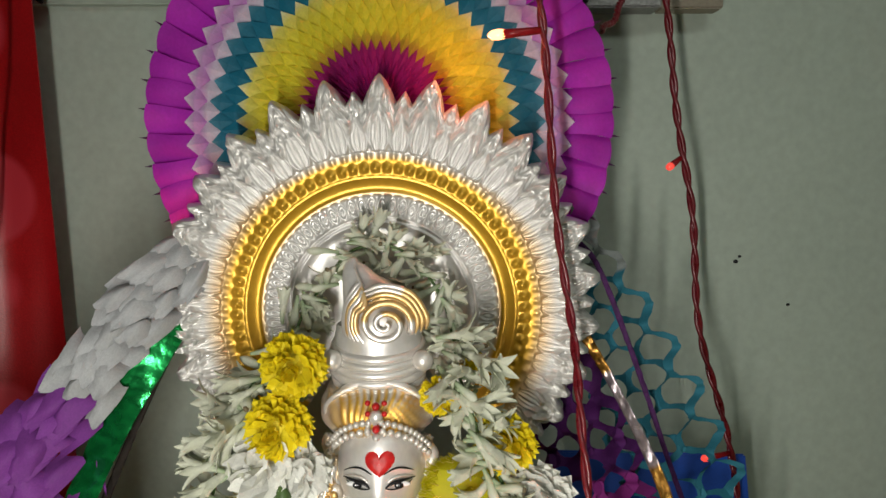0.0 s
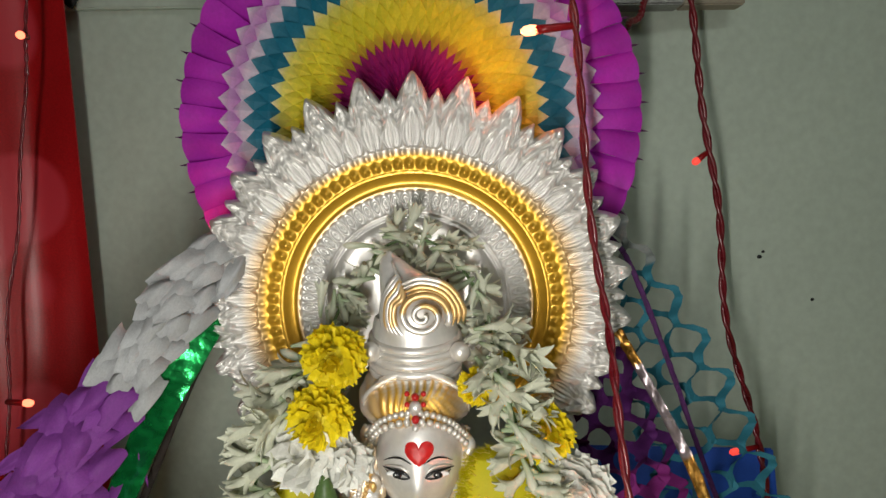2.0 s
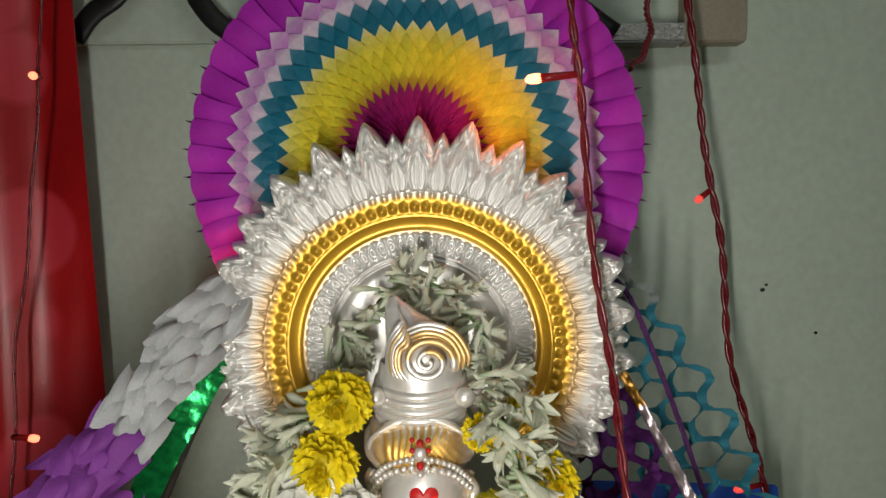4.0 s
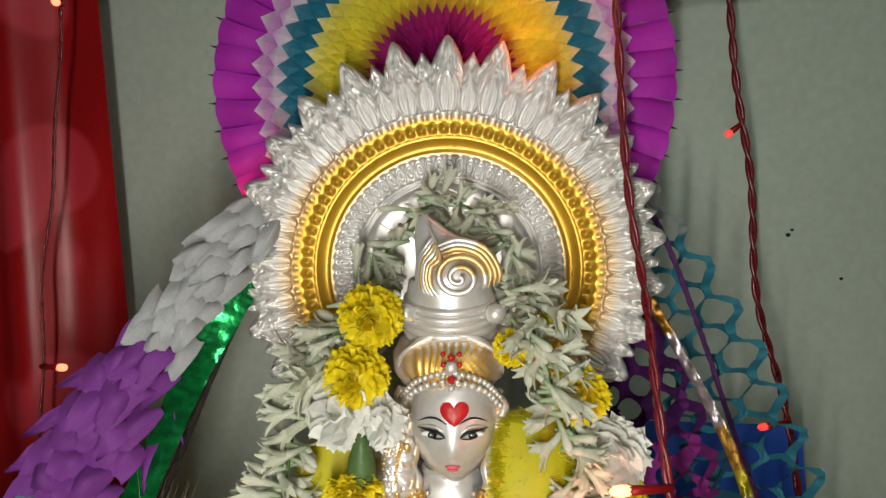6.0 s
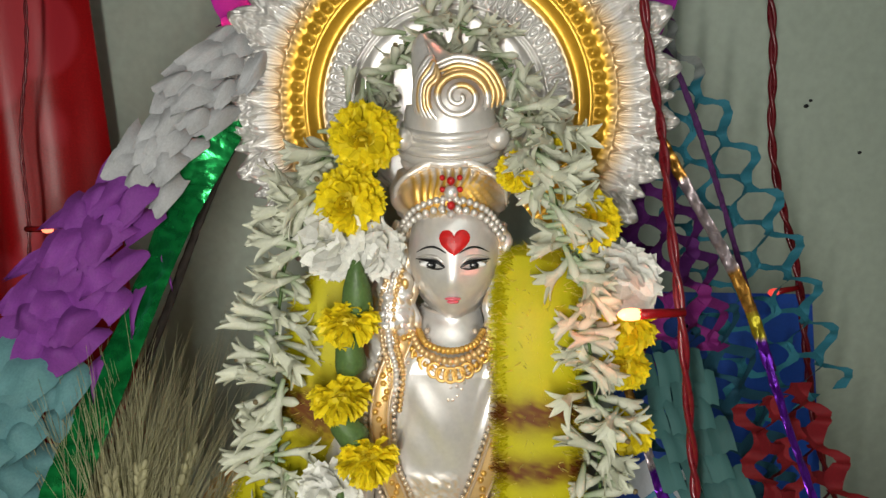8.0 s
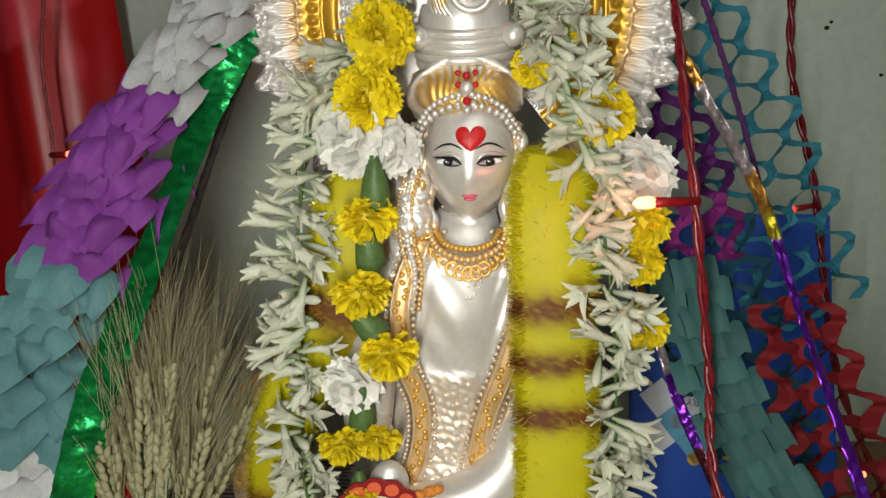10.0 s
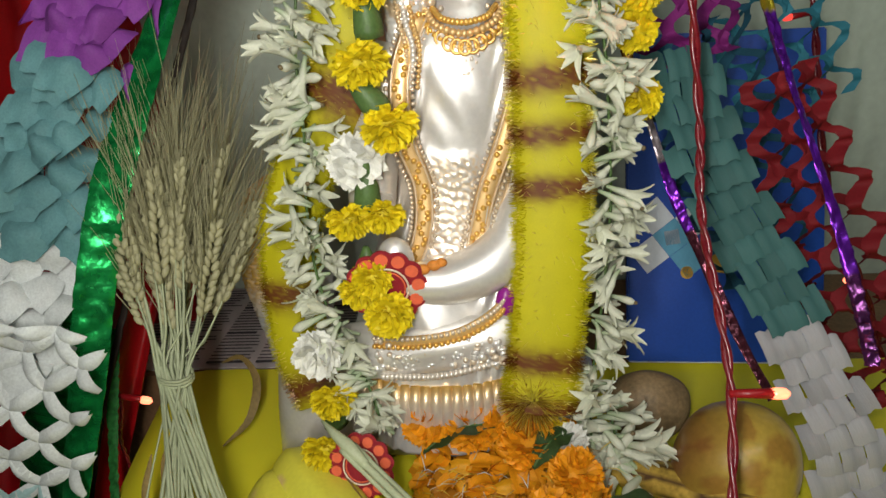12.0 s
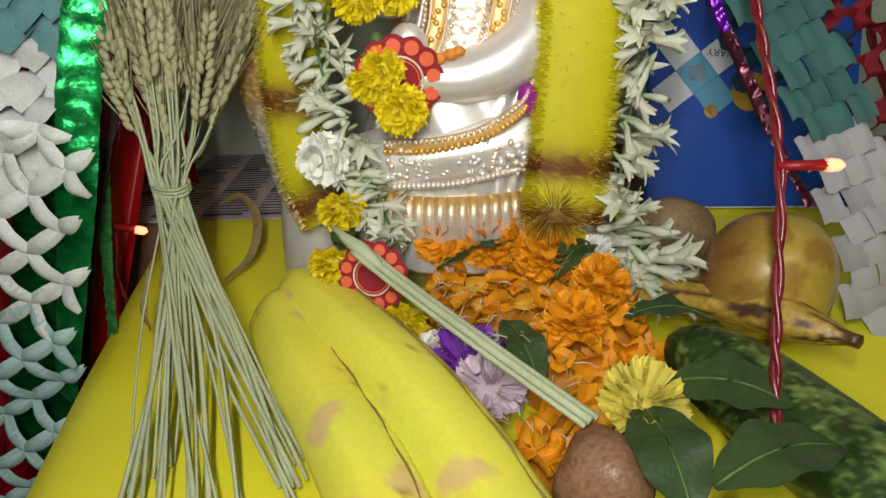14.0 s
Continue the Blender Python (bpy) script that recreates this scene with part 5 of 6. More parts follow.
bud_garland("garland of white tuberose buds with a few pink ones", RIGHT, 185, 24, 2, -0.12, 0.008, reach=0.74)
bud_garland("circlet of greenish white tuberose buds round the topknot", [(-0.118, 0.52, 1.33), (-0.108, 0.53, 1.352), (-0.094, 0.535, 1.37), (-0.078, 0.54, 1.392), (-0.052, 0.54, 1.400), (-0.028, 0.54, 1.392), (-0.010, 0.535, 1.372), (0.002, 0.528, 1.352), (0.008, 0.518, 1.325)], 74, 50, 3, 0.0, 0.008, reach=0.66)


def marigold_garland():
    """The strand of yellow marigolds and white asters on green calyxes."""
    gar = thing("marigold_garland", "strand of yellow marigolds and white asters with green calyxes", "garland", (-0.12, 0.45, 1.31))
    o = Vector((-0.12, 0.45, 1.31))
    rnd = random.Random(8)
    heads = [((-0.107, 0.470, 1.320), YELLOW_HEADS, 1.0, 0), ((-0.117, 0.462, 1.278), YELLOW_HEADS, 1.0, 0), ((-0.128, 0.462, 1.249), WHITE_HEADS, 1.0, 0), ((-0.101, 0.465, 1.243), WHITE_HEADS, 0.8, 0),
             ((-0.118, 0.45, 1.196), TUFTS, 1, 1), ((-0.126, 0.447, 1.142), TUFTS, 1.05, 1), ((-0.108, 0.445, 1.096), YELLOW_HEADS, 0.95, 1), ((-0.137, 0.45, 1.068), WHITE_HEADS, 0.85, 0),
             ((-0.146, 0.445, 1.022), TUFTS, 0.9, 1), ((-0.118, 0.445, 1.026), TUFTS, 0.85, 1), ((-0.14, 0.435, 0.966), TUFTS, 0.9, 1), ((-0.118, 0.428, 0.945), TUFTS, 0.95, 0), ((-0.13, 0.432, 0.975), TUFTS, 0.8, 0),
             ((-0.172, 0.425, 0.868), YELLOW_HEADS, 0.85, 1), ((-0.178, 0.41, 0.826), YELLOW_HEADS, 0.95, 1), ((-0.15, 0.39, 0.79), TUFTS, 0.9, 0), ((-0.125, 0.375, 0.785), TUFTS, 1.0, 0),
             ((-0.182, 0.43, 0.908), WHITE_HEADS, 0.8, 0)]
    for p, kinds, s, tuft in heads:
        part("flower_head", rnd.choice(kinds), gar, "", Matrix.Translation(Vector(p) - o) @ pose(0, 0, 0, 35 if tuft else rnd.uniform(-8, 12), rnd.uniform(0, 360) if not tuft else rnd.uniform(-20, 20), 0) @ Matrix.Diagonal((s, s, s * (0.8 if tuft else 1), 1)))
    for p, lean in (((-0.112, 0.478, 1.303), 6), ((-0.113, 0.452, 1.214), -2), ((-0.119, 0.45, 1.172), 3), ((-0.122, 0.448, 1.116), 35), ((-0.131, 0.45, 1.042), -4), ((-0.135, 0.442, 0.975), -3), ((-0.175, 0.43, 0.848), 5), ((-0.168, 0.41, 0.80), 20)):
        part("calyx", CALYX, gar, "green calyx", Matrix.Translation(Vector(p) - o) @ pose(0, 0, 0, 8, -lean, 0))


marigold_garland()
for p, mesh_, s, what in (((0.046, 0.472, 1.262), YELLOW_HEADS[0], 0.95, "yellow marigold"), ((-0.003, 0.475, 1.296), YELLOW_HEADS[1], 0.6, "yellow marigold"), ((0.072, 0.468, 1.222), WHITE_HEADS[0], 1.0, "white aster"), ((0.078, 0.475, 1.185), TUFTS[0], 1.0, "yellow marigold"), ((0.078, 0.475, 1.155), TUFTS[1], 0.85, "yellow marigold"), ((0.083, 0.475, 1.105), YELLOW_HEADS[2], 0.8, "yellow marigold"), ((0.02, 0.435, 0.822), TUFTS[2], 0.8, "yellow marigold"), ((0.022, 0.49, 1.318), TUFTS[1], 0.5, "yellow marigold")):
    f = thing(what.split()[1], what + " head tucked into the tuberose garland", "flower", p, "flowers in the garland", data=mesh_)
    f.matrix_world = Matrix.Translation(p) @ pose(0, 0, 0, 10, 40 * s, -20) @ Matrix.Scale(s, 4)


def tinsel(label, ctrl, half, bands, count, seed):
    """A flat fluffy tinsel garland: a dense band with fine bright fibres; bands: (middle, width) fractions that are brown."""
    path = smooth_path(ctrl, 240)
    t = thing("tinsel_garland", label, "garland", path[0])
    rnd = random.Random(seed)
    fr = frames_along(path)
    g = Geo()
    lemon, brown, spark = (0.58, 0.525, 0.008), (0.15, 0.042, 0.008), (0.9, 0.78, 0.2)

    def tint(f, x):
        k = max([0.0] + [math.exp(-((f + 0.006 * noise.noise((x * 3, f * 40, seed)) - m) / w) ** 2) for m, w in bands])
        k = min(1, k * (1.05 + 0.6 * noise.noise((x * 9, f * 160, seed))))
        return tuple(a + (b - a) * max(0, k) for a, b in zip(lemon, brown))
    for k in range(count):
        f = rnd.random()
        p, tg, s, n = fr[int(f * 239)]
        ang = rnd.uniform(0, 2 * math.pi)
        x = math.cos(ang)
        if abs(x) < 0.75 and rnd.random() < 0.93:
            continue
        girth = half * min(1, 0.3 + f * 10)
        o = p - path[0] + s * (0.86 * girth * x) + n * (0.34 * girth * math.sin(ang))
        d = (s * x * 1.2 + n * (0.8 * math.sin(ang)) + tg * rnd.gauss(0, 0.5)).normalized()
        l = half * rnd.uniform(0.08, 0.26)
        w = tg * rnd.uniform(0.0002, 0.00045)
        c = spark if rnd.random() < 0.08 or abs(x) < 0.75 else shade(tint(f, x), rnd.uniform(0.8, 1.2))
        g.add([o - w, o + w, o + d * l + w * 0.4, o + d * l - w * 0.4], [(0, 1, 2, 3)], 0, c)
    tagged(part("fibre_fringe", g.mesh("fibre_fringe", TINSEL, "dye", smooth=False), t, "fine shiny yellow and brown fibres"), kind="stuff")
    core = tube([p - path[0] for p in path], [half * 0.88 * min(1, 0.3 + i / 24) for i in range(240)], 40, 0.36)
    cv = core[0]
    cols = [tint((k // 40) / 239, math.cos(2 * math.pi * (k % 40) / 40)) for k in range(len(cv))]
    part("core", Geo().add(cv, core[1], 0, cols).mesh("core", TINSEL_CORE, "dye"), t)
    return t


tinsel("wide yellow tinsel garland with brown bands on the statue", [(0.020, 0.502, 1.236), (0.015, 0.485, 1.212), (0.013, 0.47, 1.175), (0.015, 0.462, 1.1), (0.017, 0.455, 1.03), (0.014, 0.446, 0.96), (0.008, 0.436, 0.89), (0.004, 0.426, 0.85)], 0.033, ((0.385, 0.022), (0.465, 0.02), (0.55, 0.022), (0.85, 0.03), (0.99, 0.04)), 16000, 1)
def tinsel_tuft(at, radius, count, seed):
    rnd = random.Random(seed)
    t = thing("tinsel_tuft", "gold and brown tinsel tuft at the garland's end", "garland", at)
    g = Geo()
    for k in range(count):
        a, e = rnd.uniform(0, 2 * math.pi), rnd.uniform(-0.1, 1.1)
        d = Vector((math.cos(a) * math.cos(e), -math.sin(e), math.sin(a) * math.cos(e)))
        l = radius * rnd.uniform(0.6, 1.1)
        w = d.cross(Vector((rnd.uniform(-1, 1), rnd.uniform(-1, 1), rnd.uniform(-1, 1)))).normalized() * 0.00035
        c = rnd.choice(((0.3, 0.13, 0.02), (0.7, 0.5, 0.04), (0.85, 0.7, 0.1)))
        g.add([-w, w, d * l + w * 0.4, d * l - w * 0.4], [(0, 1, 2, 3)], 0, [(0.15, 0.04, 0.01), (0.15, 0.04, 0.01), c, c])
    tagged(part("fibre_fringe", g.mesh("fibre_fringe", TINSEL, "dye", smooth=False), t, "stiff metallic fibres"), kind="stuff")


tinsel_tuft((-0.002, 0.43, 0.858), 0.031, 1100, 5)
tinsel("yellow and brown tinsel garland behind the tuberose strand", [(-0.135, 0.49, 1.225), (-0.145, 0.484, 1.17), (-0.153, 0.482, 1.11), (-0.185, 0.484, 1.06), (-0.208, 0.485, 1.0), (-0.213, 0.482, 0.94), (-0.208, 0.474, 0.88), (-0.192, 0.46, 0.84)], 0.028, ((0.27, 0.05), (0.71, 0.035), (0.94, 0.05)), 11000, 2)


# ---- printed scalloped cards on the garland ----
CARD_RED = surface("dark_red_card", (0.25, 0.01, 0.02), 0.5, scale=80, var=0.15)
CARD_CORAL = surface("coral_card", (0.72, 0.13, 0.06), 0.5, scale=80, var=0.1)
CARD_CREAM = surface("cream_card", (0.7, 0.6, 0.45), 0.5, scale=80, var=0.1)


def disc(r, y, n=40, scallops=0, amp=0.0):
    pts = [((r + amp * abs(math.sin(scallops * a / 2))) * math.cos(a), y, (r + amp * abs(math.sin(scallops * a / 2))) * math.sin(a)) for a in np.linspace(0, 2 * math.pi, n, endpoint=False)]
    v = pts + [(x, y_ + 0.0012, z) for x, y_, z in pts]
    return v, [tuple(range(n)), tuple(range(2 * n - 1, n - 1, -1))] + [(k, n + k, n + (k + 1) % n, (k + 1) % n) for k in range(n)]


def scallop_card(at, r, turn):
    c = thing("scalloped_card", "round dark red card with coral petals printed round it", "decoration", at, "printed cards on the garland")
    m = pose(0, 0, 0, turn[0], turn[1], turn[2])
    part("card", Geo().add(*disc(r, 0, 96, 12, 0.003)).mesh("card", CARD_RED, smooth=False), c, "", m)
    for k in range(12):
        a = (k + 0.5) * math.pi / 6
        v, f = disc(r * 0.175, -0.0016, 18)
        part("printed_petal", Geo().add([(x + r * 0.84 * math.cos(a), y, z + r * 0.84 * math.sin(a)) for x, y, z in v], f).mesh("printed_petal", CARD_CORAL, smooth=False), c, "coral printed petal", m)
    ring = [(r * 0.58 * math.cos(a), -0.0014, r * 0.58 * math.sin(a)) for a in np.linspace(0, 2 * math.pi, 40)]
    part("printed_ring", Geo().add(*tube(ring, 0.0009, 5)).mesh("printed_ring", CARD_CREAM), c, "cream printed ring", m)
    part("printed_ring", Geo().add(*tube([p for p in [(x * 0.85, y, z * 0.85) for x, y, z in ring]], 0.0007, 5)).mesh("printed_ring", CARD_CORAL), c, "coral printed ring", m)


scallop_card((-0.119, 0.434, 0.966), 0.031, (6, 10, 4))
scallop_card((-0.146, 0.388, 0.825), 0.026, (-18, 0, -10))


# ---- the wheat sheaf ----
STRAW = surface("green_straw", (0.37, 0.405, 0.255), 0.55, scale=30, var=0.25, fine=400, bump=0.15, spread=0.5)
EAR = surface("wheat_ear", (0.35, 0.33, 0.19), 0.6, scale=80, var=0.3, fine=500, bump=0.2, spread=0.4)
DRY = surface("dry_leaf", (0.22, 0.15, 0.05), 0.7, scale=40, var=0.35, bump=0.3)


def ear_mesh(seed):
    """An ear along +z: two ranks of grains with long awns."""
    rnd = random.Random(seed)
    g = Geo()
    for k in range(22):
        z, s = 0.0036 * k, -1 if k % 2 else 1
        a = rnd.uniform(-0.5, 0.5)
        w = 0.0042 * (1 - 0.45 * abs(k - 9) / 12)
        c = Vector((s * w * math.cos(a), w * math.sin(a) * 1.2, z))
        g.add(*ball(c, (0.0026, 0.0026, 0.0055), 6, 5, Euler((0, s * 0.32, 0)).to_matrix()))
        for j in range(2):
            d = Vector((s * rnd.uniform(0.04, 0.3), rnd.uniform(-0.2, 0.2), 1)).normalized()
            l = rnd.uniform(0.06, 0.115)
            bend = Vector((s * 0.006, rnd.uniform(-0.006, 0.006), 0))
            g.add(*tube([c + d * 0.004, c + d * l * 0.5 + bend * 0.2, c + d * l + bend], [0.0003, 0.00022, 0.0001], 3))
    return g.mesh("ear", EAR)


def wheat():
    sheaf = thing("wheat_sheaf", "tied sheaf of dry bearded wheat leaning on the table", "wheat", (-0.25, 0.25, 0.753))
    o = Vector((-0.25, 0.25, 0.753))
    tie = Vector((-0.311, 0.433, 0.886))
    rnd = random.Random(12)
    ears = [ear_mesh(k) for k in range(4)]
    for k in range(32):
        bx = rnd.choice((rnd.gauss(-0.222, 0.014), rnd.uniform(-0.292, -0.262), rnd.uniform(-0.2, -0.168), rnd.gauss(-0.225, 0.014)))
        foot = Vector((bx, 0.245 + rnd.uniform(-0.03, 0.02) - (0.04 if -0.25 < bx < -0.2 else 0), 0.7545 + rnd.uniform(0, 0.004)))
        at = tie + Vector((rnd.uniform(-0.011, 0.011), rnd.uniform(-0.009, 0.009), rnd.uniform(-0.004, 0.004)))
        spread = rnd.uniform(-1, 1)
        neck = at + Vector((spread * 0.026 + rnd.uniform(-0.006, 0.006), rnd.uniform(0.02, 0.045), rnd.uniform(0.04, 0.105)))
        mid = (foot + at) / 2 + Vector((rnd.uniform(-0.009, 0.009), rnd.uniform(-0.006, 0.006), -0.006))
        r = rnd.uniform(0.0008, 0.002)
        part("stalk", Geo().add(*tube(smooth_path([foot - o, mid - o, at - o, (at + neck) / 2 - o + Vector((0, 0.004, 0)), neck - o], 16), [r] * 9 + [r * 0.8] * 4 + [r * 0.6] * 3, 6, up=(1, 0, 0))).mesh("stalk", STRAW), sheaf)
        d = (neck - at).normalized() + Vector((spread * 0.18, 0.12, 0.6))
        q = d.to_track_quat("Z", "Y").to_matrix().to_4x4()
        part("ear", rnd.choice(ears), sheaf, "", Matrix.Translation(neck - o) @ q @ pose(0, 0, 0, 0, 0, rnd.uniform(0, 180)) @ Matrix.Diagonal((1.3, 1.3, rnd.uniform(0.95, 1.2), 1)))
    for dz in (-0.003, 0.0, 0.003):
        ring = [tie - o + Vector((0.0145 * math.cos(a), 0.0125 * math.sin(a), dz + 0.001 * math.sin(2 * a))) for a in np.linspace(0, 2 * math.pi, 24)]
        part("tie", Geo().add(*tube(ring, 0.0014, 6, up=(0, 0, 1))).mesh("tie", STRAW), sheaf)
    for pts, w in ((((-0.345, 0.6, 0.80), (-0.315, 0.585, 0.815), (-0.292, 0.56, 0.80), (-0.295, 0.53, 0.772), (-0.315, 0.50, 0.76)), 0.010), (((-0.31, 0.43, 0.84), (-0.318, 0.40, 0.825), (-0.31, 0.37, 0.80)), 0.008), (((-0.33, 0.40, 0.83), (-0.335, 0.385, 0.80), (-0.325, 0.37, 0.79)), 0.007)):
        path = [Vector(p) - o for p in smooth_path(pts, 16)]
        v = []
        for i, (p, t, s, n) in enumerate(frames_along(path)):
            k = math.sin(math.pi * (i + 1) / 17) * w * 0.5
            v += [p - s * k, p + n * 0.001, p + s * k]
        f = [(3 * i + j, 3 * i + j + 1, 3 * i + j + 4, 3 * i + j + 3) for i in range(15) for j in range(2)]
        part("dry_blade", Geo().add(*thick((v, f), (0, 0.0004, 0))).mesh("dry_blade", DRY), sheaf, "dry brown leaf blade")


wheat()

# ---- fruit and flowers laid on the cloth ----
BANANA = surface("ripe_banana_skin", (1, 1, 1), 0.42, scale=16, var=0.08, fine=220, bump=0.08, dye="dye")
BROWN = surface("brown_fruit_skin", (0.23, 0.12, 0.07), 0.42, scale=45, var=0.5, fine=300, bump=0.3)
POTATO = surface("potato_skin", (0.22, 0.15, 0.075), 0.6, scale=45, var=0.4, fine=260, bump=0.35)
CUCUMBER = surface("cucumber_skin", (1, 1, 1), 0.38, scale=70, var=0.5, fine=200, bump=0.2, dye="dye")
FRUIT = surface("ripe_fruit_skin", (1, 1, 1), 0.35, scale=25, var=0.15, fine=200, bump=0.06, dye="dye", coat=0.25)


def solid(name, label, category, vf, material, at, dye=None):
    v, f = vf
    return thing(name, label, category, at, data=Geo().add([Vector(p) - Vector(at) for p in v], f, 0, dye or (1, 1, 1)).mesh(name, material, "dye" if dye else ""))


def lumpy(c, r, amp, freq, seed, n=36, rings=24):
    v, f = ball(c, r, n, rings)
    c = Vector(c)
    return [c + (p - c) * (1 + amp * noise.noise((p - c) * freq + Vector((seed, 0, 0)))) for p in v], f


def bananas():
    b = thing("banana_bunch", "pair of large ripe yellow bananas with pinkish bruises on the cloth", "fruit", (-0.15, 0.3, 0.755))
    o = Vector((-0.15, 0.3, 0.755))
    for n, (pts, r) in enumerate(((((-0.222, 0.446, 0.781), (-0.205, 0.415, 0.79), (-0.165, 0.362, 0.794), (-0.115, 0.295, 0.794), (-0.074, 0.228, 0.79), (-0.045, 0.165, 0.788), (-0.02, 0.1, 0.785)), 0.029),
                                  (((-0.232, 0.43, 0.774), (-0.222, 0.39, 0.780), (-0.196, 0.335, 0.782), (-0.16, 0.275, 0.782), (-0.125, 0.21, 0.782), (-0.095, 0.14, 0.78)), 0.028))):
        path = smooth_path(pts, 60)
        rad = [r * min(1, 0.55 + 0.45 * math.sin(min(1, i / 10) * 1.57)) for i in range(60)]
        v, f = [], []
        for (p, t, s, u), q in zip(frames_along(path, (0, 0, 1)), rad):
            for k in range(40):
                a = 2 * math.pi * k / 40 + 0.35
                w = (a / (2 * math.pi / 5)) % 1.0 - 0.5
                flat = math.cos(math.pi / 5) / math.cos(w * 2 * math.pi / 5)
                v.append(p + (s * math.cos(a) + u * math.sin(a) * 0.9) * q * (0.55 * flat + 0.45) * 1.06)
        f = [(i * 40 + k, i * 40 + (k + 1) % 40, (i + 1) * 40 + (k + 1) % 40, (i + 1) * 40 + k) for i in range(59) for k in range(40)] + [tuple(range(40))[::-1], tuple(59 * 40 + k for k in range(40))]
        cols = []
        for p in v:
            k = max(0, min(1, (noise.noise(p * 38 + Vector((4 + n, 0, 2))) - 0.36) * 7)) * 0.75
            d = max(0, min(1, (noise.noise(p * 160) - 0.55) * 8)) * max(0, min(1, noise.noise(p * 22 + Vector((9, 1, 0))) * 5))
            green = max(0, min(1, 0.5 + 1.2 * noise.noise(p * 14)))
            c = tuple(x + (y - x) * green for x, y in zip((0.73, 0.67, 0.07), (0.66, 0.66, 0.075)))
            c = tuple(x + (y - x) * k for x, y in zip(c, (0.62, 0.40, 0.22)))
            cols.append(tuple(x + (y - x) * d * 0.8 for x, y in zip(c, (0.28, 0.16, 0.03))))
        ban = part("banana", Geo().add([p - o for p in v], f, 0, cols).mesh("banana", BANANA, "dye"), b)
        side = frames_along(path, (0, 0, 1))
        a = 0.35 + 2 * math.pi / 5 + 0.5 * 2 * math.pi / 5 if n else 0.35 + 0.5 * 2 * math.pi / 5 * 3
        crease = [p - o + (s * math.cos(a) + u * math.sin(a) * 0.9) * (rad[i] * 1.045) + Vector((0.0008 * math.sin(i * 0.8), 0, 0)) for i, (p, t, s, u) in enumerate(side)][2:58:2]
        part("ridge", Geo().add(*tube(crease, [0.0006 + 0.0003 * math.sin(k * 1.7) for k in range(len(crease))], 5, up=(0, 0, 1))).mesh("ridge", DRY), ban, "brown line along the ridge")
        part("tip", Geo().add(*ball(path[0] - o + Vector((-0.002, 0.004, 0)), (0.012, 0.007, 0.010), 12, 8)).mesh("tip", DRY), ban, "dry brown tip")


bananas()


solid("potato", "brown potato with earthy skin", "vegetable", lumpy((0.12, 0.52, 0.789), (0.042, 0.034, 0.038), 0.12, 25, 1), POTATO, (0.114, 0.528, 0.752))
solid("sapodilla", "round brown sapodilla fruit among the petals", "fruit", lumpy((0.006, 0.222, 0.78), (0.028, 0.028, 0.031), 0.2, 38, 2), BROWN, (0.006, 0.222, 0.752))
v, f = lumpy((0.170, 0.418, 0.801), (0.054, 0.05, 0.051), 0.10, 16, 5, 48, 30)
solid("mango", "yellow fruit with a dark red blush", "fruit", (v, f), FRUIT, (0.170, 0.418, 0.752), [tuple(a + (b - a) * max(0, min(1, (0.142 - p.x + 0.5 * (p.z - 0.80)) / 0.04)) for a, b in zip(((0.40, 0.28, 0.045), (0.30, 0.17, 0.03))[noise.noise(p * 45) > 0.15], (0.12, 0.03, 0.012))) for p in v])
path = smooth_path([(0.08, 0.355, 0.784), (0.106, 0.308, 0.786), (0.132, 0.255, 0.786), (0.158, 0.195, 0.786), (0.18, 0.13, 0.786)], 120)
v, f = tube(path, [0.0335 * math.sqrt(max(0.04, 1 - abs(2 * i / 119 - 1) ** 3.2)) for i in range(120)], 72, 0.95, up=(0, 0, 1))
rnd = random.Random(3)
cu_cols = []
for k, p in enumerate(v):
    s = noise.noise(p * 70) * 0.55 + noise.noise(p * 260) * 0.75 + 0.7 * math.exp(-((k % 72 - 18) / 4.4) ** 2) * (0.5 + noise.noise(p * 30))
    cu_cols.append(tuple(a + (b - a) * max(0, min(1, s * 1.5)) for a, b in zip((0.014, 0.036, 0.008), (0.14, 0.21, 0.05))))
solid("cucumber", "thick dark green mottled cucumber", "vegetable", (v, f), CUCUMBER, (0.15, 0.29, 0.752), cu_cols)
path = smooth_path([(0.062, 0.452, 0.775), (0.1, 0.43, 0.778), (0.145, 0.39, 0.79), (0.178, 0.352, 0.795), (0.198, 0.326, 0.80)], 30)
v, f = tube(path, [0.0165 * min(1, 0.4 + i / 6) * (1 if i < 20 else max(0.3, 1 - 0.085 * (i - 19))) for i in range(30)], 28, up=(0, 0, 1), ridge=0.05, ridges=5)
skin = [((0.38, 0.25, 0.045), (0.07, 0.035, 0.015))[noise.noise((k // 28 * 0.22, (k % 28) * 0.55, 1)) + noise.noise((k // 28 * 0.9, (k % 28) * 0.9, 7)) * 0.5 > 0.18 or k // 28 < 2 or k // 28 > 26] for k in range(len(v))]
solid("spotted_banana", "small overripe banana with brown streaks", "fruit", (v, f), CUCUMBER, (0.13, 0.4, 0.765), skin)
path = smooth_path([(-0.152, 0.372, 0.858), (-0.12, 0.345, 0.845), (-0.06, 0.29, 0.828), (0.0, 0.236, 0.812)], 20)
rod = thing("tuberose_spray", "pale green stripped tuberose spray laid over the heap", "flower", (0, 0.236, 0.812))
back = Matrix.Translation((0, -0.236, -0.812))
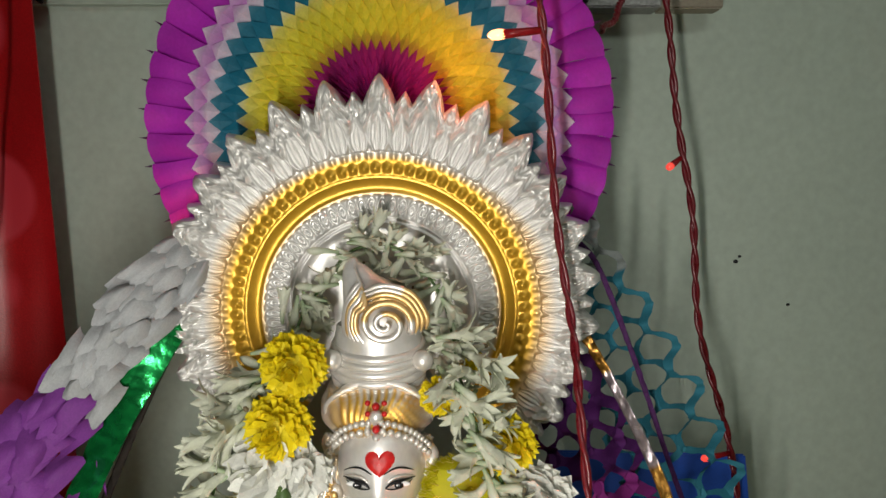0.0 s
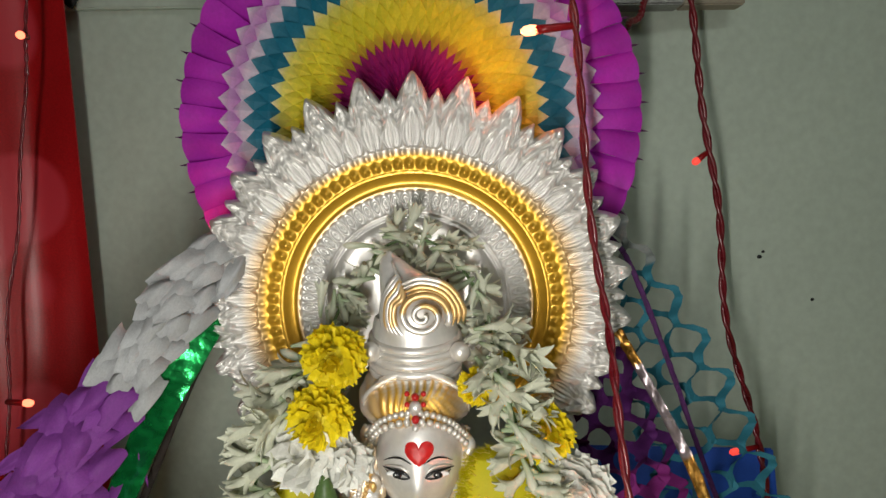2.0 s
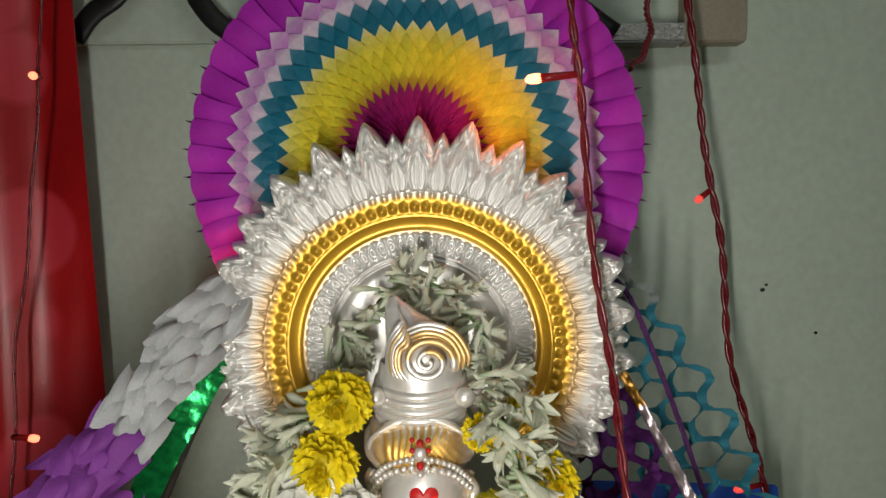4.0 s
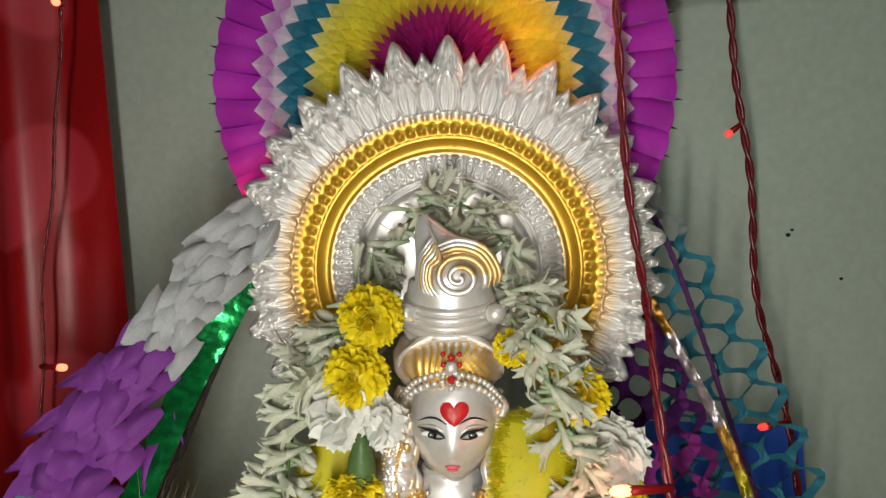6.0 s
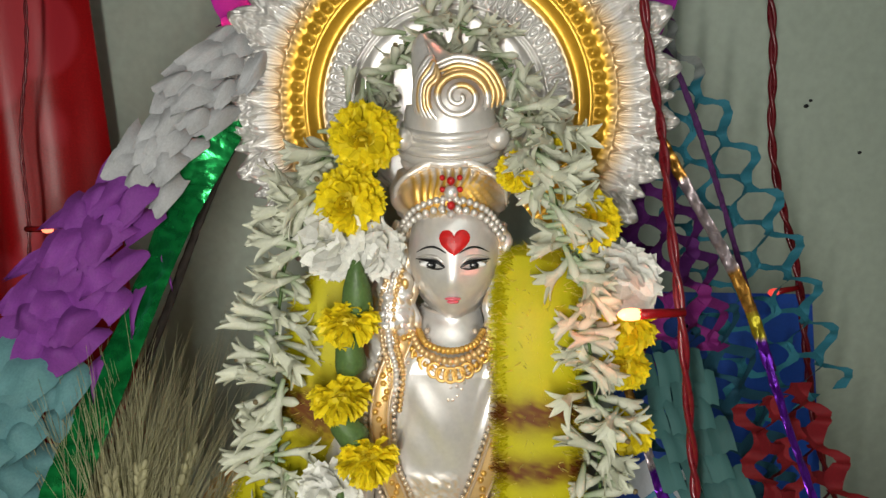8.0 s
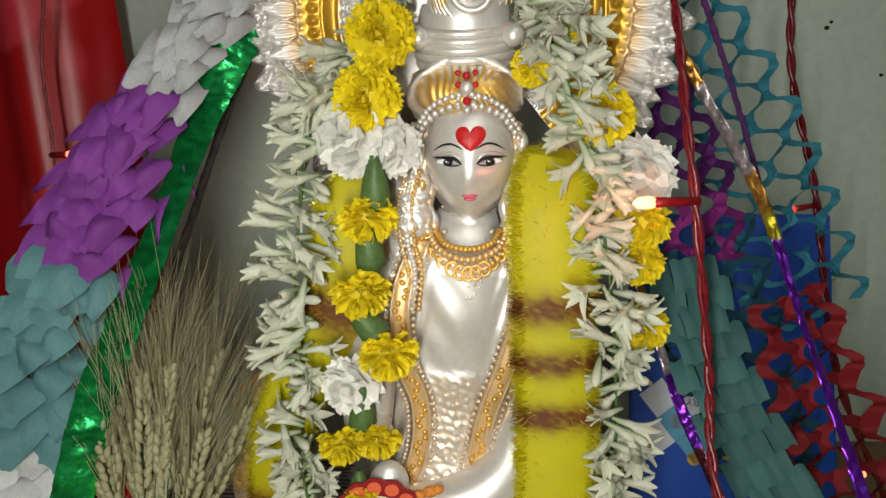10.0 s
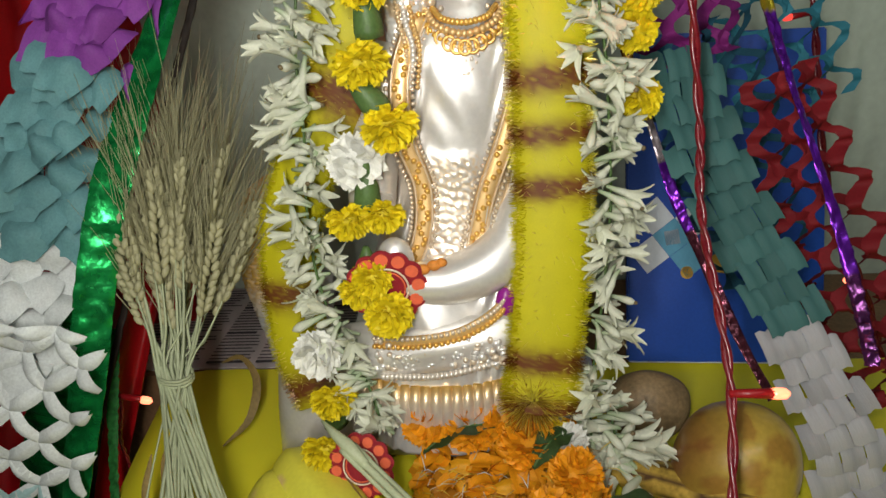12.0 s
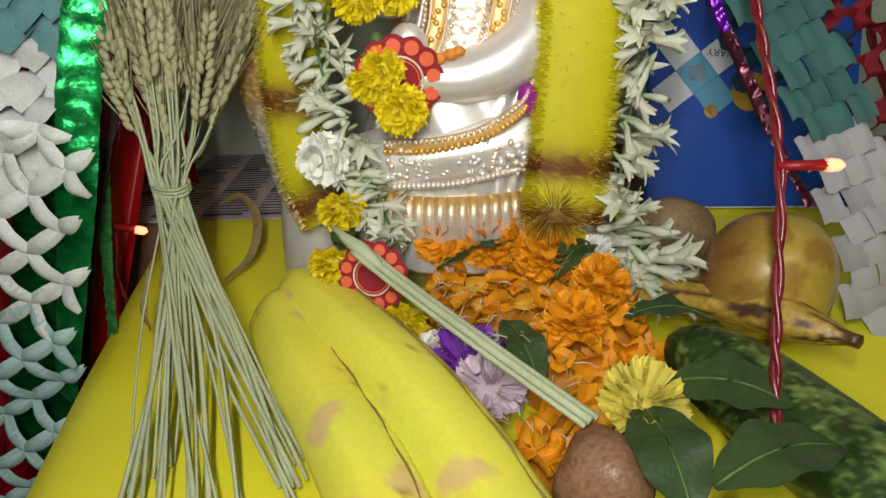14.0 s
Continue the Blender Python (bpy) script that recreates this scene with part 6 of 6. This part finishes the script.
for dx, r in ((0.0, 0.003), (0.0045, 0.0022), (-0.0038, 0.0018)):
    part("stalk", Geo().add(*tube([p + Vector((dx, dx * 0.8, -abs(dx) * 0.3)) for p in path], [r * (1.2 if i < 4 else 1) for i in range(20)], 9, up=(0, 0, 1))).mesh("stalk", STRAW), rod, "", back)
part("bud_tip", Geo().add(*tube([(-0.175, 0.392, 0.868), (-0.162, 0.381, 0.862), (-0.15, 0.371, 0.858), (-0.135, 0.358, 0.852)], [0.001, 0.004, 0.0058, 0.0034], 10, up=(0, 0, 1))).mesh("bud_tip", STRAW), rod, "pale withered bud", back)


def big_leaf(at, length, width, turn, curl=0.012, label="dark green glossy leaf lying in the offering"):
    def fn(u, v):
        w = width * math.sin(math.pi * min(1, u * 0.97 + 0.02)) ** 0.75
        x = (v - 0.5) * w
        return Vector((x, length * (u - 0.5), curl * math.sin(u * 3) + 0.10 * abs(x) + 0.0025 * math.sin(u * 17) * abs(x) / width * 2))
    v, f = grid(18, 9, fn)
    leaf = thing("leaf", label, "leaf", at, "loose leaves in the offering")
    part("blade", Geo().add(*thick((v, f), (0, 0, -0.0006))).mesh("blade", LEAF), leaf, "", pose(0, 0, 0, *turn))
    rib = [fn(u, 0.5) + Vector((0, 0, 0.0005)) for u in np.linspace(0.02, 0.98, 12)]
    part("midrib", Geo().add(*tube(rib, [0.0012 - 0.00008 * k for k in range(12)], 5)).mesh("midrib", GREEN), leaf, "pale midrib", pose(0, 0, 0, *turn))


for at, l, w, turn in (((-0.062, 0.43, 0.818), 0.075, 0.032, (12, -8, -80)), ((0.084, 0.258, 0.812), 0.07, 0.042, (4, 8, -115)), ((0.04, 0.222, 0.797), 0.075, 0.045, (10, 0, 10)), ((0.09, 0.196, 0.815), 0.075, 0.045, (4, -8, -75)), ((0.078, 0.355, 0.80), 0.075, 0.034, (10, 10, 100)), ((0.0, 0.50, 0.83), 0.06, 0.03, (30, 0, -60)), ((-0.035, 0.325, 0.795), 0.07, 0.03, (10, 5, 20)), ((0.015, 0.41, 0.822), 0.05, 0.026, (14, 0, -50))):
    big_leaf(at, l, w, turn)


def petal_mesh(colour, seed):
    rnd = random.Random(seed)
    l, w = rnd.uniform(0.016, 0.025), rnd.uniform(0.013, 0.019)

    def fn(u, v):
        ww = w * (0.35 + 0.65 * math.sin(min(1, u + 0.1) * 2.2))
        return Vector(((v - 0.5) * ww, l * (u - 0.5), 0.004 * math.sin(u * 3 + seed) + 0.003 * (2 * v - 1) ** 2 + 0.0012 * math.sin(v * 9 + seed)))
    return Geo().add(*thick(grid(5, 5, fn), (0, 0, -0.0005)), 0, shade(colour, rnd.uniform(0.85, 1.1))).mesh("petal", MARIGOLD, "dye")


def heap(label, count, meshes, region, seed, rise):
    """Loose petals piled over a stretch of the cloth; region: (x, y, spread) places."""
    h = thing("petal_heap", label, "petals", (region[0][0], region[0][1], 0.752))
    rnd = random.Random(seed)
    mound = Geo()
    for x, y, s in region:
        mound.add(*lumpy((x - region[0][0], y - region[0][1], 0.0), (s * 1.1, s * 1.1, rise * 0.5), 0.3, 60, seed, 18, 10), 0, (0.55, 0.22, 0.012))
    part("crushed_petals", mound.mesh("crushed_petals", MARIGOLD, "dye"), h)
    for k in range(count):
        x, y, s = rnd.choice(region)
        a, r = rnd.uniform(0, 6.283), s * math.sqrt(rnd.random()) * 1.15
        z = rise * max(0.05, 1 - (r / s) ** 2 * 0.7) * rnd.uniform(0.75, 1.1)
        part("petal", rnd.choice(meshes), h, "", Matrix.Translation((x + r * math.cos(a) - region[0][0], y + r * math.sin(a) - region[0][1], z)) @ pose(0, 0, 0, rnd.gauss(20, 32), rnd.gauss(0, 32), rnd.uniform(0, 360)))
    return h


ORANGE_PETALS = [petal_mesh(ORANGE, k) for k in range(5)] + [petal_mesh((0.74, 0.36, 0.01), 7)]
heap("heap of loose orange marigold petals before the statue", 300, ORANGE_PETALS, [(-0.04, 0.438, 0.03), (-0.08, 0.44, 0.026), (-0.01, 0.43, 0.035), (0.03, 0.43, 0.03), (0.012, 0.39, 0.035), (0.0, 0.345, 0.035), (0.035, 0.37, 0.03)], 5, 0.066)
heap("scattered orange petals and threads beside the stem", 150, ORANGE_PETALS, [(0.02, 0.405, 0.04), (0.04, 0.36, 0.035), (-0.075, 0.425, 0.03), (0.0, 0.275, 0.03), (0.03, 0.29, 0.03), (-0.035, 0.245, 0.022), (0.045, 0.33, 0.02)], 6, 0.042)
YELLOW_PETALS = [petal_mesh((0.70, 0.56, 0.06), 11), petal_mesh((0.7, 0.48, 0.02), 12)]
heap("small heap of yellow petals beside the bananas", 40, YELLOW_PETALS, [(-0.112, 0.36, 0.028), (-0.085, 0.34, 0.02), (0.06, 0.2, 0.015)], 7, 0.035)
ORANGE_HEADS = [bloom_mesh("orange_marigold", ORANGE, 0.026, 110, 0.016, 60 + k, 0.55, 0.011) for k in range(2)]
for p, k, s, t in (((-0.055, 0.442, 0.828), 0, 1.05, (-55, 0, 10)), ((-0.094, 0.444, 0.832), 1, 1.0, (-40, 0, -20)), ((-0.022, 0.446, 0.832), 1, 0.95, (-35, 0, 20)), ((-0.005, 0.42, 0.822), 0, 1.0, (-70, 0, 0)), ((0.03, 0.385, 0.818), 1, 0.85, (-70, 0, 30)), ((0.005, 0.345, 0.81), 0, 0.9, (-75, 0, 0))):
    f = thing("orange_marigold", "crumpled orange marigold head in the heap", "flower", p, "orange marigolds", data=ORANGE_HEADS[k])
    f.matrix_world = Matrix.Translation(p) @ pose(0, 0, 0, *t) @ Matrix.Scale(s, 4)
PURPLE_HEAD = bloom_mesh("purple_aster", (0.20, 0.035, 0.42), 0.036, 70, 0.026, 71, 0.5, 0.008)
PALE_HEAD = bloom_mesh("pale_aster", (0.62, 0.50, 0.60), 0.026, 50, 0.02, 72, 0.35, 0.009)
LEMON_HEAD = bloom_mesh("lemon_chrysanthemum", (0.72, 0.62, 0.10), 0.036, 110, 0.024, 73, 0.6, 0.008)
for name, label, p, me, t, s in (("purple_aster", "purple aster with a pale heart lying face up", (-0.072, 0.325, 0.782), PURPLE_HEAD, (-70, 0, 15), 1.0), ("pale_aster", "pale pink aster lying on the purple one", (-0.058, 0.295, 0.79), PALE_HEAD, (-75, 0, 15), 1.0), ("lemon_chrysanthemum", "lemon yellow chrysanthemum head", (0.036, 0.262, 0.802), LEMON_HEAD, (-55, 0, 40), 0.82), ("white_aster", "white aster among the petals", (-0.095, 0.342, 0.785), WHITE_HEADS[0], (-60, 0, 0), 0.65), ("white_aster", "white aster crushed in the petal heap", (0.03, 0.42, 0.825), WHITE_HEADS[1], (-70, 0, 0), 0.55), ("white_aster", "white aster crushed in the petal heap", (0.012, 0.455, 0.82), WHITE_HEADS[1], (-60, 0, 0), 0.5), ("white_aster", "white aster fallen beside the pedestal", (0.03, 0.47, 0.81), WHITE_HEADS[0], (-30, 0, 0), 0.6)):
    f = thing(name, label, "flower", p, data=me)
    f.matrix_world = Matrix.Translation(p) @ pose(0, 0, 0, *t) @ Matrix.Scale(s, 4)
bud_garland("loose white tuberose buds in the offering", [(-0.07, 0.36, 0.785), (-0.045, 0.345, 0.79), (-0.03, 0.33, 0.785)], 22, 40, 9, 0, 0.016, reach=0.8)
bud_garland("end of the tuberose garland lying on the cloth", [(0.07, 0.455, 0.83), (0.075, 0.44, 0.80), (0.085, 0.435, 0.775)], 34, 30, 10, -0.2, 0.012)


def threads():
    """Fine dry threads, stamens and fallen bits over the heap."""
    rnd = random.Random(21)
    g = Geo()
    for k in range(260):
        x, y = rnd.uniform(-0.10, 0.06), rnd.uniform(0.24, 0.45)
        z = 0.765 + 0.05 * rnd.random() * (1 if y > 0.32 else 0.7)
        a, l = rnd.uniform(0, 6.283), rnd.uniform(0.008, 0.024)
        p, d = Vector((x, y, z)), Vector((math.cos(a), math.sin(a), rnd.uniform(-0.3, 0.5)))
        g.add(*tube([p, p + d * l * 0.5 + Vector((0, 0, 0.003)), p + d * l], [0.0004, 0.0004, 0.0002], 4, up=(0, 0, 1)), 0, rnd.choice(((0.6, 0.55, 0.38), (0.7, 0.5, 0.06), (0.5, 0.35, 0.15), (0.7, 0.7, 0.66))))
    return thing("dry_threads", "pale stamens and dry threads strewn over the petals", "petals", kind="stuff", data=g.mesh("dry_threads", MARIGOLD, "dye"))


threads()
